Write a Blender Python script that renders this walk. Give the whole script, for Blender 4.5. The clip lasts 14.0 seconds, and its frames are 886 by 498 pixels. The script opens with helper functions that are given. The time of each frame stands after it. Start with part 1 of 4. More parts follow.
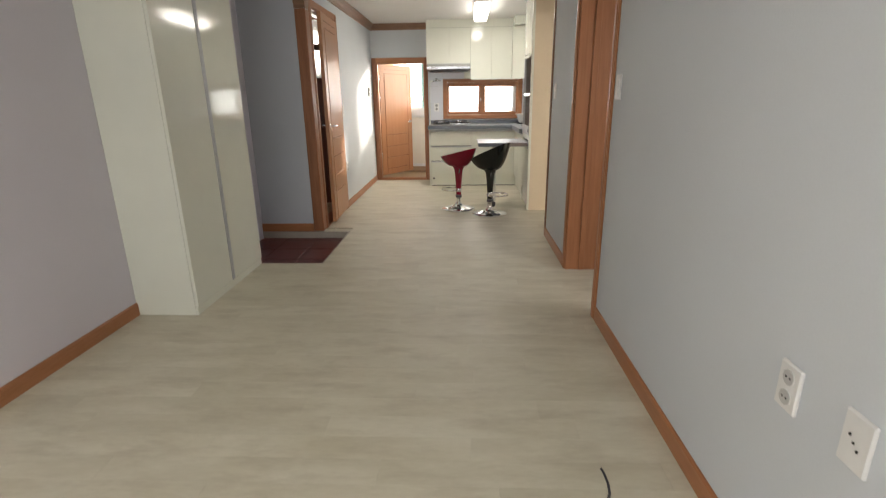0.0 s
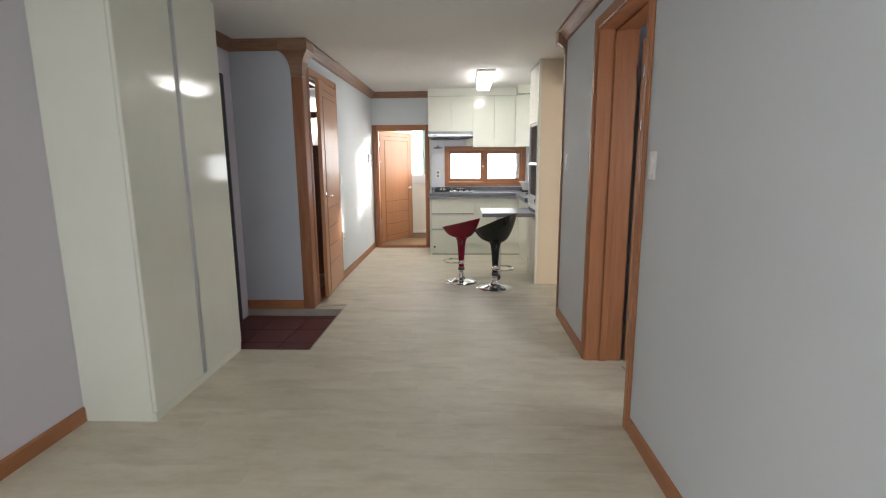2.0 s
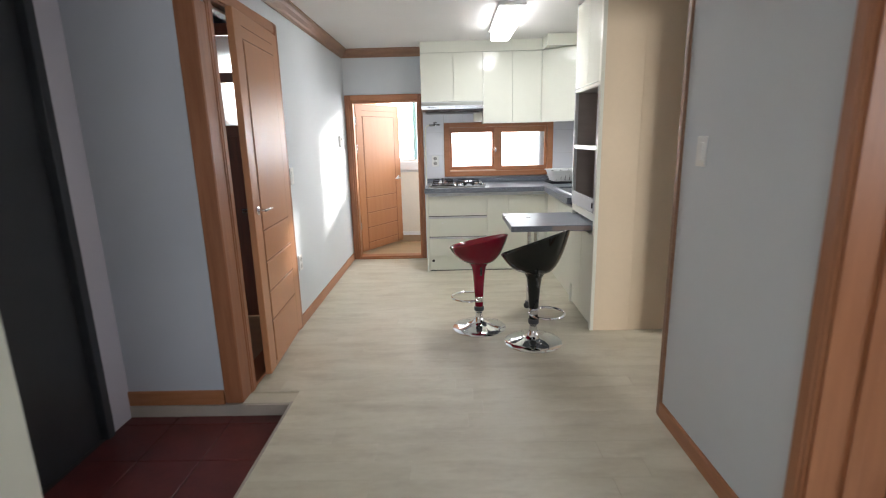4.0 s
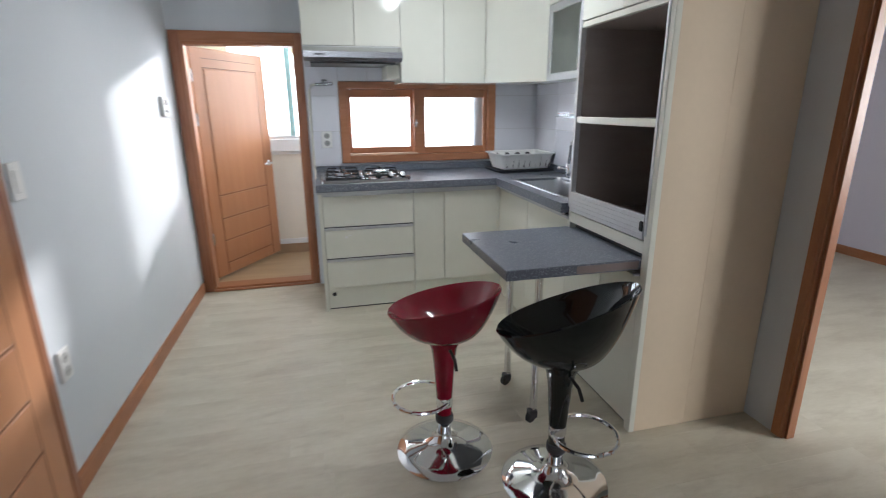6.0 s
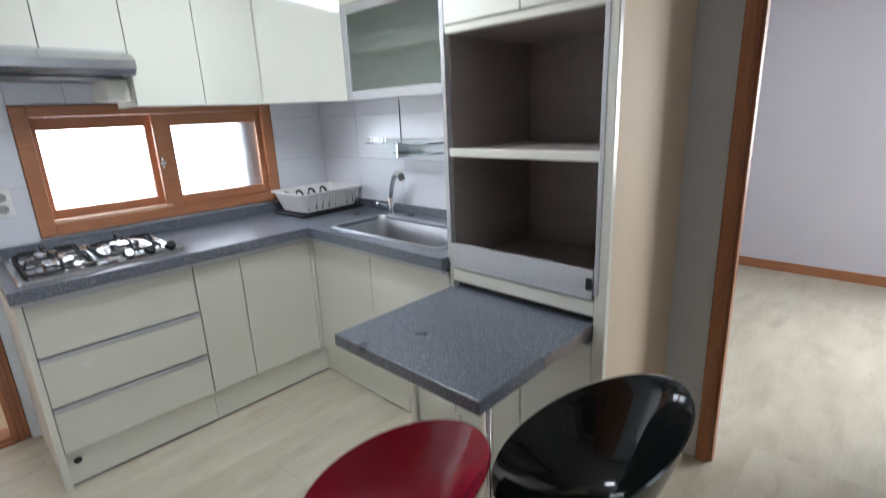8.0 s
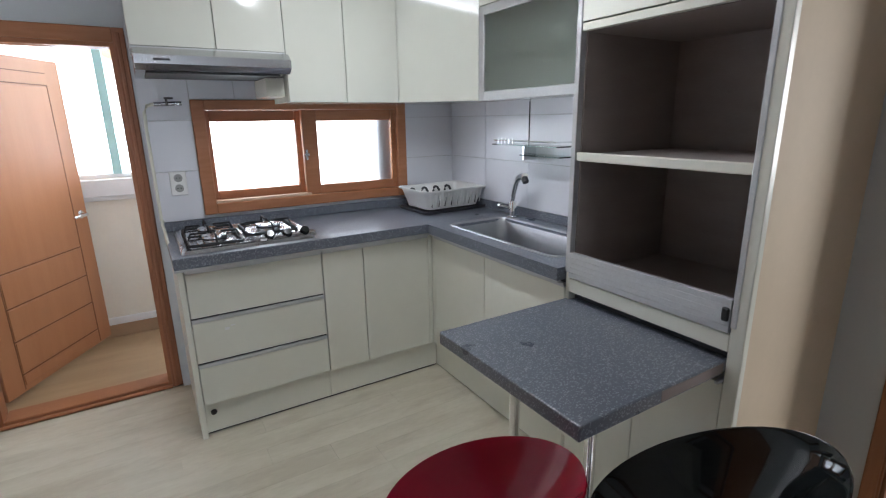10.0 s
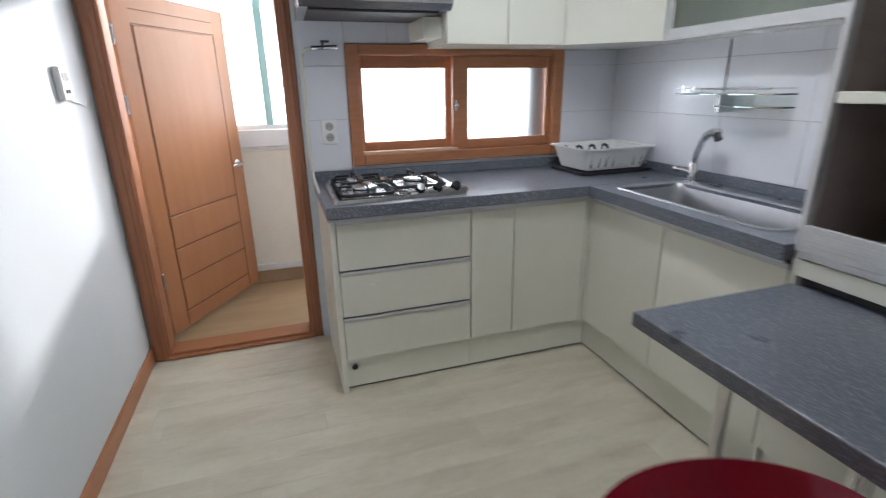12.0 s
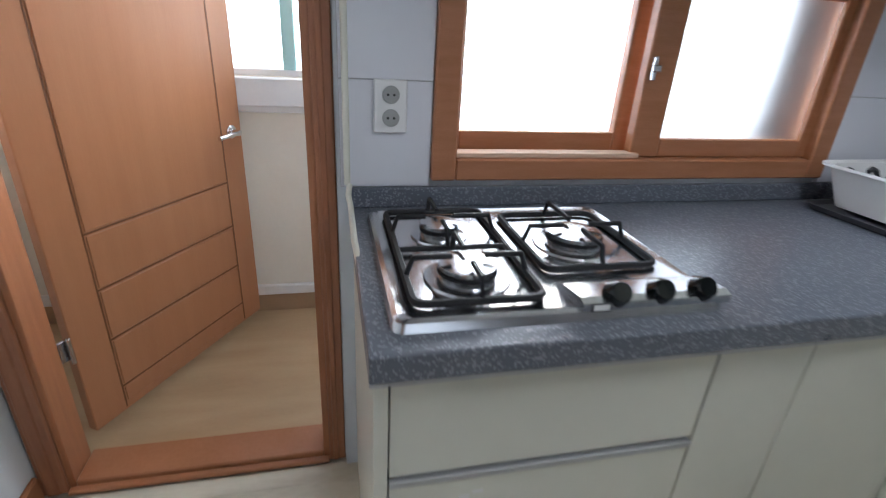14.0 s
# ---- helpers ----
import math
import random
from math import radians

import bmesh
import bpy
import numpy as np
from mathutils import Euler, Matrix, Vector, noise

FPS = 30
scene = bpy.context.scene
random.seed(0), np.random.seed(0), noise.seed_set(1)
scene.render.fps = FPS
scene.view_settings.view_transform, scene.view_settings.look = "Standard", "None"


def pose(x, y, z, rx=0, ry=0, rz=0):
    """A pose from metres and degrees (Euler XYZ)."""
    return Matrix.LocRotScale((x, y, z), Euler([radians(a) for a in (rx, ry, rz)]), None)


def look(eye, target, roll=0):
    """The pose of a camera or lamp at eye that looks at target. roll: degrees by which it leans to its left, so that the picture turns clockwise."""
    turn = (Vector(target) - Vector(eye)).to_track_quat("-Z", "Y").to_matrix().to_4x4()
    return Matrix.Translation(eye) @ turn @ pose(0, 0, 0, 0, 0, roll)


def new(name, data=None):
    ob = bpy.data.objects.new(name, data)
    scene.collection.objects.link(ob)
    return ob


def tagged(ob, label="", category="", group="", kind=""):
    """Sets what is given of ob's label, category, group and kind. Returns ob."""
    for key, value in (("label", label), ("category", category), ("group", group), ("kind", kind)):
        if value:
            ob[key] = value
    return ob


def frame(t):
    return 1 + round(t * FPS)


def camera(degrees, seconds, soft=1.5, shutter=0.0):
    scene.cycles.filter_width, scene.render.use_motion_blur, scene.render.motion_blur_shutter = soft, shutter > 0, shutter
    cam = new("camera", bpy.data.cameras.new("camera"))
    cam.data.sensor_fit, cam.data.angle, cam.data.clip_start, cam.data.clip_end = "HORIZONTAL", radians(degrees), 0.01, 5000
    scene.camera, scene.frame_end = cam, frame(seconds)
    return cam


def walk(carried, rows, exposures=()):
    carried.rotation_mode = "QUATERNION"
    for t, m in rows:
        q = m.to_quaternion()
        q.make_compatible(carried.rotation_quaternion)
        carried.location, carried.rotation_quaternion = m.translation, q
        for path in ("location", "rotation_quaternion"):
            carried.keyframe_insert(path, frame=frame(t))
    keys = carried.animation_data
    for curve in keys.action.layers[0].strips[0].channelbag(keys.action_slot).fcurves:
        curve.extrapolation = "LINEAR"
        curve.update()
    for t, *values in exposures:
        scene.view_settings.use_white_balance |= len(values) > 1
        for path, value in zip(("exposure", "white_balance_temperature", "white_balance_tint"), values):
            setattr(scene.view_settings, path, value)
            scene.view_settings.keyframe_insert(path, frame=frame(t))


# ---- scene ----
cam = camera(84.1, 14.0, soft=1.1, shutter=0.4)
PATH = [
    (0, (0.845, 1.247, 1.256), (0.762, 3.157, 0.669), -0.8),
    (0.5, (0.825, 1.269, 1.341), (0.727, 3.213, 0.88), -0.8),
    (1, (0.804, 1.263, 1.39), (0.714, 3.228, 1.031), -0.2),
    (1.5, (0.776, 1.36, 1.36), (0.692, 3.331, 1.033), -0.2),
    (2, (0.799, 1.668, 1.322), (0.721, 3.635, 0.968), -0.4),
    (2.5, (0.807, 2.124, 1.401), (0.733, 4.082, 1.003), -0.7),
    (3, (0.69, 2.571, 1.377), (0.62, 4.526, 0.96), -1.4),
    (3.2, (0.681, 2.769, 1.398), (0.599, 4.722, 0.972), -2.1),
    (5.3, (0.43, 4.756, 1.346), (0.573, 6.69, 0.86), 0.6),
    (5.5, (0.441, 4.933, 1.352), (0.637, 6.855, 0.836), 0.2),
    (6, (0.384, 5.314, 1.343), (0.839, 7.181, 0.79), -0.4),
    (6.5, (0.397, 5.643, 1.324), (1.107, 7.408, 0.705), -1.2),
    (7, (0.376, 5.911, 1.327), (1.328, 7.529, 0.636), -2.3),
    (7.5, (0.239, 6.188, 1.328), (1.456, 7.615, 0.633), -2.2),
    (8, (0.235, 6.259, 1.427), (1.618, 7.601, 0.89), -2.5),
    (8.2, (0.343, 6.238, 1.543), (1.684, 7.634, 1.04), -2.6),
    (10.3, (0.247, 6.277, 1.394), (1.235, 7.933, 0.862), -0.8),
    (10.5, (0.221, 6.278, 1.38), (1.231, 7.904, 0.8), -0.4),
    (11, (0.234, 6.258, 1.351), (1.178, 7.891, 0.686), -1.0),
    (11.5, (0.226, 6.296, 1.351), (1.016, 8.006, 0.681), -1.1),
    (12, (0.19, 6.563, 1.326), (0.776, 8.37, 0.699), -1.0),
    (12.5, (0.21, 6.936, 1.348), (0.629, 8.781, 0.7), 0.0),
    (13, (0.289, 7.358, 1.298), (0.647, 9.19, 0.579), 0.9),
    (13.5, (0.314, 7.676, 1.3), (0.735, 9.456, 0.492), 2.5),
    (14, (0.295, 7.945, 1.292), (0.73, 9.72, 0.475), 3.5),
]
EXPOSURES = [(0, 0.13, 7050, 10), (0.6, 0.2, 6850, 10), (1.5, 0.16, 6600, 10), (3, 0.33, 6300, 10), (5.5, -0.03, 6000, 10), (6, -0.18, 5850, 10), (6.5, -0.22, 5850, 10), (7.5, -0.02, 5850, 10),
             (8.2, 0.05, 5750, 9), (10.3, -0.38, 5850, 11), (10.8, -0.3, 5850, 11), (11.5, -0.1, 5800, 10), (12.5, -0.64, 6000, 11), (13, -0.72, 5850, 11), (14, -0.5, 5700, 10)]
walk(cam, [(t, look(eye, target, roll)) for t, eye, target, roll in PATH], EXPOSURES)

# ---- light ----
SUN_DIR = Vector((-0.503, -0.835, -0.225)).normalized()
world = bpy.data.worlds.new("daylight")
scene.world = world
world.use_nodes = True
wn = world.node_tree
sky = wn.nodes.new("ShaderNodeTexSky")
sky.sky_type, sky.sun_disc = "NISHITA", False
sky.sun_elevation, sky.sun_rotation = math.asin(-SUN_DIR.z), math.atan2(-SUN_DIR.x, -SUN_DIR.y)
sky.air_density, sky.dust_density = 1.0, 3.0
wn.links.new(sky.outputs[0], wn.nodes["Background"].inputs[0])
wn.nodes["Background"].inputs[1].default_value = 0.15
sun_data = bpy.data.lights.new("sun", "SUN")
sun_data.energy, sun_data.angle, sun_data.color = 5.0, radians(3.0), (1.0, 0.94, 0.86)
sun = new("sun", sun_data)
sun.matrix_basis = look((0, 0, 0), SUN_DIR)


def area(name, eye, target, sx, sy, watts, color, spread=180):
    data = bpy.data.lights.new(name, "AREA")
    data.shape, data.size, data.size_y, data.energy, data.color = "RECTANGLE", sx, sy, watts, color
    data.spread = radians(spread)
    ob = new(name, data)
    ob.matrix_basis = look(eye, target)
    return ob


# Lamp at an assumed rear window, never in view; brightens the living room.
area("assumed_window_light", (0.25, -1.37, 1.35), (0.25, 0, 1.2), 2.2, 1.5, 38, (0.94, 0.97, 1.0))
area("kitchen_lamp_light", (1.07, 7.85, 2.203), (1.07, 7.85, 0), 0.1, 0.8, 10, (1.0, 0.98, 0.95))
# Lamp of an assumed ceiling fitting, never in view; brightens the living room.
area("assumed_lamp_light", (0.25, 1.2, 2.2), (0.25, 1.2, 0), 0.5, 0.5, 11.5, (1.0, 0.98, 0.94))
area("kitchen_window_light", (1.115, 9.33, 1.24), (1.0, 8, 1.1), 1.0, 0.45, 7, (0.95, 0.98, 1.0))
area("balcony_window_light", (0.45, 10.2, 1.6), (0.2, 9, 1.2), 1.6, 0.95, 25, (0.95, 0.98, 1.0))
# Added lamp at an unseen bedroom opening, aimed to brighten the beige side panel.
area("bedroom_fill_light", (5.06, 4.65, 1.45), (1.9, 6.85, 0.9), 1.5, 1.2, 66, (1.0, 0.95, 0.88), 110)
# Added lamp behind the glazed partition; the lobby has no window.
area("lobby_backlight", (-1.0, 7.98, 1.75), (-0.9, 7.2, 1.5), 0.6, 0.6, 18, (1.0, 0.97, 0.93))
# Added lamp at an unseen opening; brightens the small room.
area("small_room_fill_light", (2.92, 3.6, 1.5), (2.2, 3.6, 1.0), 0.9, 1.0, 16, (0.95, 0.97, 1.0))


# ---- materials ----
def mat(name, color, rough=0.5, metal=0.0, vary=0.06, scale=6.0, stretch=(1, 1, 1), bump=0.02, fine=60.0, color2=None,
        coat=0.0, per_object=0.0, rough_vary=0.08, spec=0.5):
    m = bpy.data.materials.new(name)
    m.use_nodes = True
    n, ln = m.node_tree.nodes, m.node_tree.links
    b = n["Principled BSDF"]
    tc = n.new("ShaderNodeTexCoord")
    mp = n.new("ShaderNodeMapping")
    mp.inputs["Scale"].default_value = stretch
    ln.new(tc.outputs["Object"], mp.inputs[0])
    vec = mp.outputs[0]
    info = None
    if per_object:
        info = n.new("ShaderNodeObjectInfo")
        add = n.new("ShaderNodeVectorMath")
        add.operation = "MULTIPLY_ADD"
        ln.new(info.outputs["Random"], add.inputs[0])
        add.inputs[1].default_value = (37.0, 19.0, 11.0)
        ln.new(vec, add.inputs[2])
        vec = add.outputs[0]
    big, small = n.new("ShaderNodeTexNoise"), n.new("ShaderNodeTexNoise")
    big.inputs["Scale"].default_value, big.inputs["Detail"].default_value = scale, 5
    small.inputs["Scale"].default_value, small.inputs["Detail"].default_value = fine, 3
    ln.new(vec, big.inputs[0]), ln.new(vec, small.inputs[0])
    ramp = n.new("ShaderNodeValToRGB")
    ramp.color_ramp.elements[0].position, ramp.color_ramp.elements[1].position = 0.3, 0.7
    c2 = color2 or tuple(c * (1 - 2 * vary) for c in color)
    ramp.color_ramp.elements[0].color, ramp.color_ramp.elements[1].color = (*c2, 1), (*color, 1)
    mixv = n.new("ShaderNodeMath")
    mixv.operation = "MULTIPLY_ADD"
    ln.new(small.outputs[0], mixv.inputs[0])
    mixv.inputs[1].default_value = 0.35
    sub = n.new("ShaderNodeMath")
    sub.operation = "SUBTRACT"
    ln.new(big.outputs[0], sub.inputs[0])
    sub.inputs[1].default_value = 0.17
    ln.new(sub.outputs[0], mixv.inputs[2])
    ln.new(mixv.outputs[0], ramp.inputs[0])
    out = ramp.outputs[0]
    if per_object:
        hsv = n.new("ShaderNodeHueSaturation")
        rng = n.new("ShaderNodeMapRange")
        rng.inputs[3].default_value, rng.inputs[4].default_value = 1 - per_object, 1 + per_object
        ln.new(info.outputs["Random"], rng.inputs[0]), ln.new(rng.outputs[0], hsv.inputs["Value"])
        ln.new(out, hsv.inputs["Color"])
        out = hsv.outputs[0]
    ln.new(out, b.inputs["Base Color"])
    rr = n.new("ShaderNodeMapRange")
    rr.inputs[3].default_value, rr.inputs[4].default_value = max(0.02, rough - rough_vary), min(1, rough + rough_vary)
    ln.new(big.outputs[0], rr.inputs[0]), ln.new(rr.outputs[0], b.inputs["Roughness"])
    b.inputs["Metallic"].default_value, b.inputs["Coat Weight"].default_value = metal, coat
    b.inputs["Coat Roughness"].default_value = 0.06
    b.inputs["Specular IOR Level"].default_value = spec
    if bump:
        bp = n.new("ShaderNodeBump")
        bp.inputs["Strength"].default_value, bp.inputs["Distance"].default_value = bump, 0.01
        ln.new(small.outputs[0], bp.inputs["Height"]), ln.new(bp.outputs[0], b.inputs["Normal"])
    return m


def glass(name, color, rough, ior=1.45):
    m = bpy.data.materials.new(name)
    m.use_nodes = True
    b = m.node_tree.nodes["Principled BSDF"]
    b.inputs["Base Color"].default_value = (*color, 1)
    b.inputs["Transmission Weight"].default_value, b.inputs["Roughness"].default_value, b.inputs["IOR"].default_value = 1.0, rough, ior
    return m


def glow(name, color, strength):
    m = bpy.data.materials.new(name)
    m.use_nodes = True
    b = m.node_tree.nodes["Principled BSDF"]
    b.inputs["Base Color"].default_value = (*color, 1)
    b.inputs["Emission Color"].default_value, b.inputs["Emission Strength"].default_value = (*color, 1), strength
    return m


PAPER = mat("pale_grey_wallpaper", (0.66, 0.695, 0.73), 0.75, vary=0.03, scale=1.2, bump=0.05, fine=150)
LILAC = mat("lilac_wallpaper", (0.70, 0.665, 0.73), 0.75, vary=0.03, scale=1.2, bump=0.05, fine=150)
PAPER_BLUE = mat("grey_blue_wallpaper", (0.52, 0.54, 0.60), 0.75, vary=0.04, scale=1.5, bump=0.05, fine=150)
CEIL = mat("white_ceiling_paper", (0.80, 0.79, 0.77), 0.85, vary=0.03, scale=1.0, bump=0.1, fine=150)
FLOORM = mat("pale_oak_laminate", (0.66, 0.62, 0.505), 0.44, vary=0.1, scale=2.2, stretch=(1.0, 3.4, 1), bump=0.015, fine=22,
             color2=(0.55, 0.505, 0.39), per_object=0.02)
fn, fl_ = FLOORM.node_tree.nodes, FLOORM.node_tree.links
fb = fn["Principled BSDF"]
src = fb.inputs["Base Color"].links[0].from_socket
ftc, fmp, fnz, frp, fmx = (fn.new("ShaderNode" + k) for k in ("TexCoord", "Mapping", "TexNoise", "ValToRGB", "Mix"))
fmp.inputs["Scale"].default_value = (1.0, 3.2, 1.0)
fnz.inputs["Scale"].default_value, fnz.inputs["Detail"].default_value, fnz.inputs["Roughness"].default_value = 2.6, 7, 0.64
frp.color_ramp.elements[0].position, frp.color_ramp.elements[1].position = 0.5, 0.76
frp.color_ramp.elements[0].color, frp.color_ramp.elements[1].color = (0, 0, 0, 1), (0.75, 0.75, 0.75, 1)
fmx.data_type = "RGBA"
fl_.new(ftc.outputs["Object"], fmp.inputs[0]), fl_.new(fmp.outputs[0], fnz.inputs[0]), fl_.new(fnz.outputs[0], frp.inputs[0])
fl_.new(frp.outputs[0], fmx.inputs[0]), fl_.new(src, fmx.inputs[6])
fmx.inputs[7].default_value = (0.43, 0.375, 0.28, 1)
fl_.new(fmx.outputs[2], fb.inputs["Base Color"])
JOINT = mat("dark_joint", (0.60, 0.555, 0.45), 0.7)
WOOD = mat("orange_brown_wood_veneer", (0.42, 0.178, 0.082), 0.38, scale=3.0, stretch=(14, 14, 1.0), bump=0.03, fine=40,
           color2=(0.34, 0.135, 0.058))
WOODH = mat("orange_brown_wood_trim", (0.42, 0.182, 0.086), 0.4, scale=3.0, stretch=(2, 2, 14), bump=0.03, fine=40,
            color2=(0.35, 0.14, 0.055))
WOODDOOR = mat("light_brown_door_veneer", (0.48, 0.222, 0.105), 0.36, scale=2.0, stretch=(10, 10, 0.8), bump=0.02, fine=40,
               color2=(0.44, 0.197, 0.09))
# Copy of WOOD with the shade at post and bath door painted in.
SHADEWOOD = mat("dark_shaded_wood_trim", (0.35, 0.145, 0.07), 0.4, scale=3.0, stretch=(14, 14, 1.0), bump=0.03, fine=40, color2=(0.26, 0.10, 0.045))
CROWN = mat("brown_crown_moulding", (0.30, 0.165, 0.10), 0.42, scale=3.0, stretch=(2, 2, 14), color2=(0.22, 0.115, 0.07))
DARKWOOD = mat("dark_red_wood", (0.25, 0.075, 0.035), 0.32, scale=3.0, stretch=(14, 14, 1), color2=(0.18, 0.05, 0.024))
GROOVE = mat("groove_brown", (0.20, 0.085, 0.035), 0.6)
GLOSS = mat("cream_white_gloss_laminate", (0.80, 0.81, 0.72), 0.09, vary=0.02, scale=2.0, bump=0.003, fine=12, rough_vary=0.03)
SATIN = mat("cream_white_satin_laminate", (0.74, 0.74, 0.65), 0.3, vary=0.025, scale=2.0, bump=0.006, fine=25, rough_vary=0.05)
BEIGE = mat("beige_side_panel", (0.73, 0.60, 0.44), 0.65, spec=0.25, vary=0.03, scale=1.5, bump=0.01, fine=40)
BROWNIN = mat("grey_brown_cabinet_lining", (0.33, 0.285, 0.26), 0.5, vary=0.08, scale=4, stretch=(1, 1, 4))
ALU = mat("brushed_aluminium", (0.60, 0.61, 0.62), 0.52, metal=0.6, vary=0.05, scale=4, stretch=(1, 30, 30), bump=0.02)
STEEL = mat("stainless_steel", (0.60, 0.61, 0.63), 0.22, metal=1.0, vary=0.06, scale=5, stretch=(30, 2, 1), bump=0.01)
CHROME = mat("chrome", (0.80, 0.81, 0.83), 0.07, metal=1.0, vary=0.03, bump=0.0, rough_vary=0.03)
BRASS = mat("satin_brass", (0.62, 0.50, 0.33), 0.3, metal=0.9, vary=0.05)
REDP = mat("glossy_dark_red_plastic", (0.22, 0.006, 0.022), 0.05, spec=0.5, vary=0.05, coat=0.0, bump=0.0, rough_vary=0.03)
BLACKP = mat("glossy_black_plastic", (0.006, 0.008, 0.008), 0.06, spec=0.45, vary=0.05, coat=0.0, bump=0.0, rough_vary=0.03)
RUBBER = mat("black_rubber", (0.02, 0.02, 0.02), 0.6)
IRON = mat("black_enamelled_iron", (0.014, 0.014, 0.016), 0.62, bump=0.1, spec=0.3)
WHITEP = mat("white_plastic", (0.80, 0.80, 0.79), 0.35, vary=0.03)
# Real plastic parts, and dark strips that stand in for shade in gaps.
GREYP = mat("dark_grey_plastic_and_shade", (0.05, 0.05, 0.055), 0.45)
TILEW = mat("white_glazed_wall_tile", (0.72, 0.73, 0.78), 0.2, vary=0.02, scale=2, bump=0.004, fine=12, per_object=0.02)
GROUT = mat("grey_grout", (0.55, 0.55, 0.56), 0.8)
TILER = mat("dark_red_porch_tile", (0.135, 0.030, 0.028), 0.35, vary=0.15, scale=9, bump=0.05, color2=(0.095, 0.02, 0.02), per_object=0.06)
DARKDOOR = mat("charcoal_steel_door", (0.045, 0.048, 0.055), 0.4, vary=0.08)
BALC = mat("cream_painted_plaster", (0.78, 0.74, 0.64), 0.6, vary=0.03, bump=0.06)
BALCFLOOR = mat("yellow_brown_linoleum", (0.50, 0.36, 0.21), 0.4, scale=2.5, stretch=(1, 5, 1), color2=(0.42, 0.29, 0.16))
TEAL = mat("pale_teal_window_frame", (0.42, 0.66, 0.64), 0.4)
GROUNDM = mat("pale_concrete_ground", (0.42, 0.41, 0.39), 0.9, vary=0.12, scale=0.7)
CLEAR = glass("clear_glass", (1, 1, 1), 0.0)
FROST = glass("frosted_glass", (0.97, 0.98, 0.98), 0.45)
GREENGLASS = glass("green_edged_glass", (0.72, 0.90, 0.84), 0.02)
FROSTCAB = glass("grey_frosted_cabinet_glass", (0.75, 0.80, 0.80), 0.3)
SINKM = mat("satin_sink_steel", (0.42, 0.43, 0.45), 0.38, metal=1.0, vary=0.06, scale=5, bump=0.01)
LED = glow("led_diffuser", (1.0, 0.98, 0.95), 9.0)


def stone():
    m = mat("speckled_grey_worktop", (0.122, 0.135, 0.166), 0.3, vary=0.1, scale=5, bump=0.01, fine=90, color2=(0.108, 0.119, 0.147))
    n, ln = m.node_tree.nodes, m.node_tree.links
    b = n["Principled BSDF"]
    base = b.inputs["Base Color"].links[0].from_socket
    tc = n.new("ShaderNodeTexCoord")
    v = n.new("ShaderNodeTexVoronoi")
    v.inputs["Scale"].default_value = 280
    ln.new(tc.outputs["Object"], v.inputs[0])
    r = n.new("ShaderNodeValToRGB")
    r.color_ramp.elements[0].position, r.color_ramp.elements[1].position = 0.78, 0.86
    r.color_ramp.elements[0].color, r.color_ramp.elements[1].color = (0, 0, 0, 1), (1, 1, 1, 1)
    sep = n.new("ShaderNodeSeparateColor")
    ln.new(v.outputs["Color"], sep.inputs[0]), ln.new(sep.outputs[0], r.inputs[0])
    mx = n.new("ShaderNodeMix")
    mx.data_type = "RGBA"
    ln.new(r.outputs[0], mx.inputs[0]), ln.new(base, mx.inputs[6])
    mx.inputs[7].default_value = (0.25, 0.265, 0.295, 1)
    ln.new(mx.outputs[2], b.inputs["Base Color"])
    return m


STONE = stone()


# ---- building helpers ----
WORLD = {}


def thing(name, m, label, category, group="", kind=""):
    """An Empty at the thing's base; m is its pose or (x, y, z)."""
    ob = new(name)
    ob.empty_display_size = 0.05
    ob.matrix_basis = m if isinstance(m, Matrix) else Matrix.Translation(m)
    WORLD[ob.name] = ob.matrix_basis.copy()
    return tagged(ob, label, category, group, kind)


def part(name, bm, material, parent, label="", local=False, smooth=False):
    """Links bm, built in world places (or, with local, in the parent's own), as one mesh under parent."""
    if not local:
        bm.transform(WORLD[parent.name].inverted())
    me = bpy.data.meshes.new(name)
    if smooth:
        for f in bm.faces:
            f.smooth = True
    bm.to_mesh(me)
    bm.free()
    me.materials.append(material)
    ob = new(name, me)
    ob.parent = parent
    WORLD[ob.name] = WORLD[parent.name].copy()
    if smooth:
        me.set_sharp_from_angle(angle=radians(40))
    return tagged(ob, label)


def solid(name, bm, material, label, category, group="", kind="", smooth=False):
    """One mesh as a top-level thing, its origin at its base."""
    co = [v.co for v in bm.verts]
    o = Vector((sum(c.x for c in co) / len(co), sum(c.y for c in co) / len(co), min(c.z for c in co)))
    bm.transform(Matrix.Translation(-o))
    me = bpy.data.meshes.new(name)
    if smooth:
        for f in bm.faces:
            f.smooth = True
    bm.to_mesh(me)
    bm.free()
    me.materials.append(material)
    if smooth:
        me.set_sharp_from_angle(angle=radians(40))
    ob = new(name, me)
    ob.location = o
    WORLD[ob.name] = Matrix.Translation(o)
    return tagged(ob, label, category, group, kind)


def box(x0, x1, y0, y1, z0, z1, bevel=0.0, seg=1, bm=None):
    own = bmesh.new()
    bmesh.ops.create_cube(own, size=1)
    own.transform(Matrix.Translation(((x0 + x1) / 2, (y0 + y1) / 2, (z0 + z1) / 2)) @ Matrix.Diagonal((x1 - x0, y1 - y0, z1 - z0, 1)))
    if bevel:
        bmesh.ops.bevel(own, geom=list(own.edges), offset=bevel, segments=seg, affect="EDGES", profile=0.5)
    if bm is None:
        return own
    join(bm, own)
    return bm


def join(bm, other):
    me = bpy.data.meshes.new("tmp")
    other.to_mesh(me)
    other.free()
    bm.from_mesh(me)
    bpy.data.meshes.remove(me)
    return bm


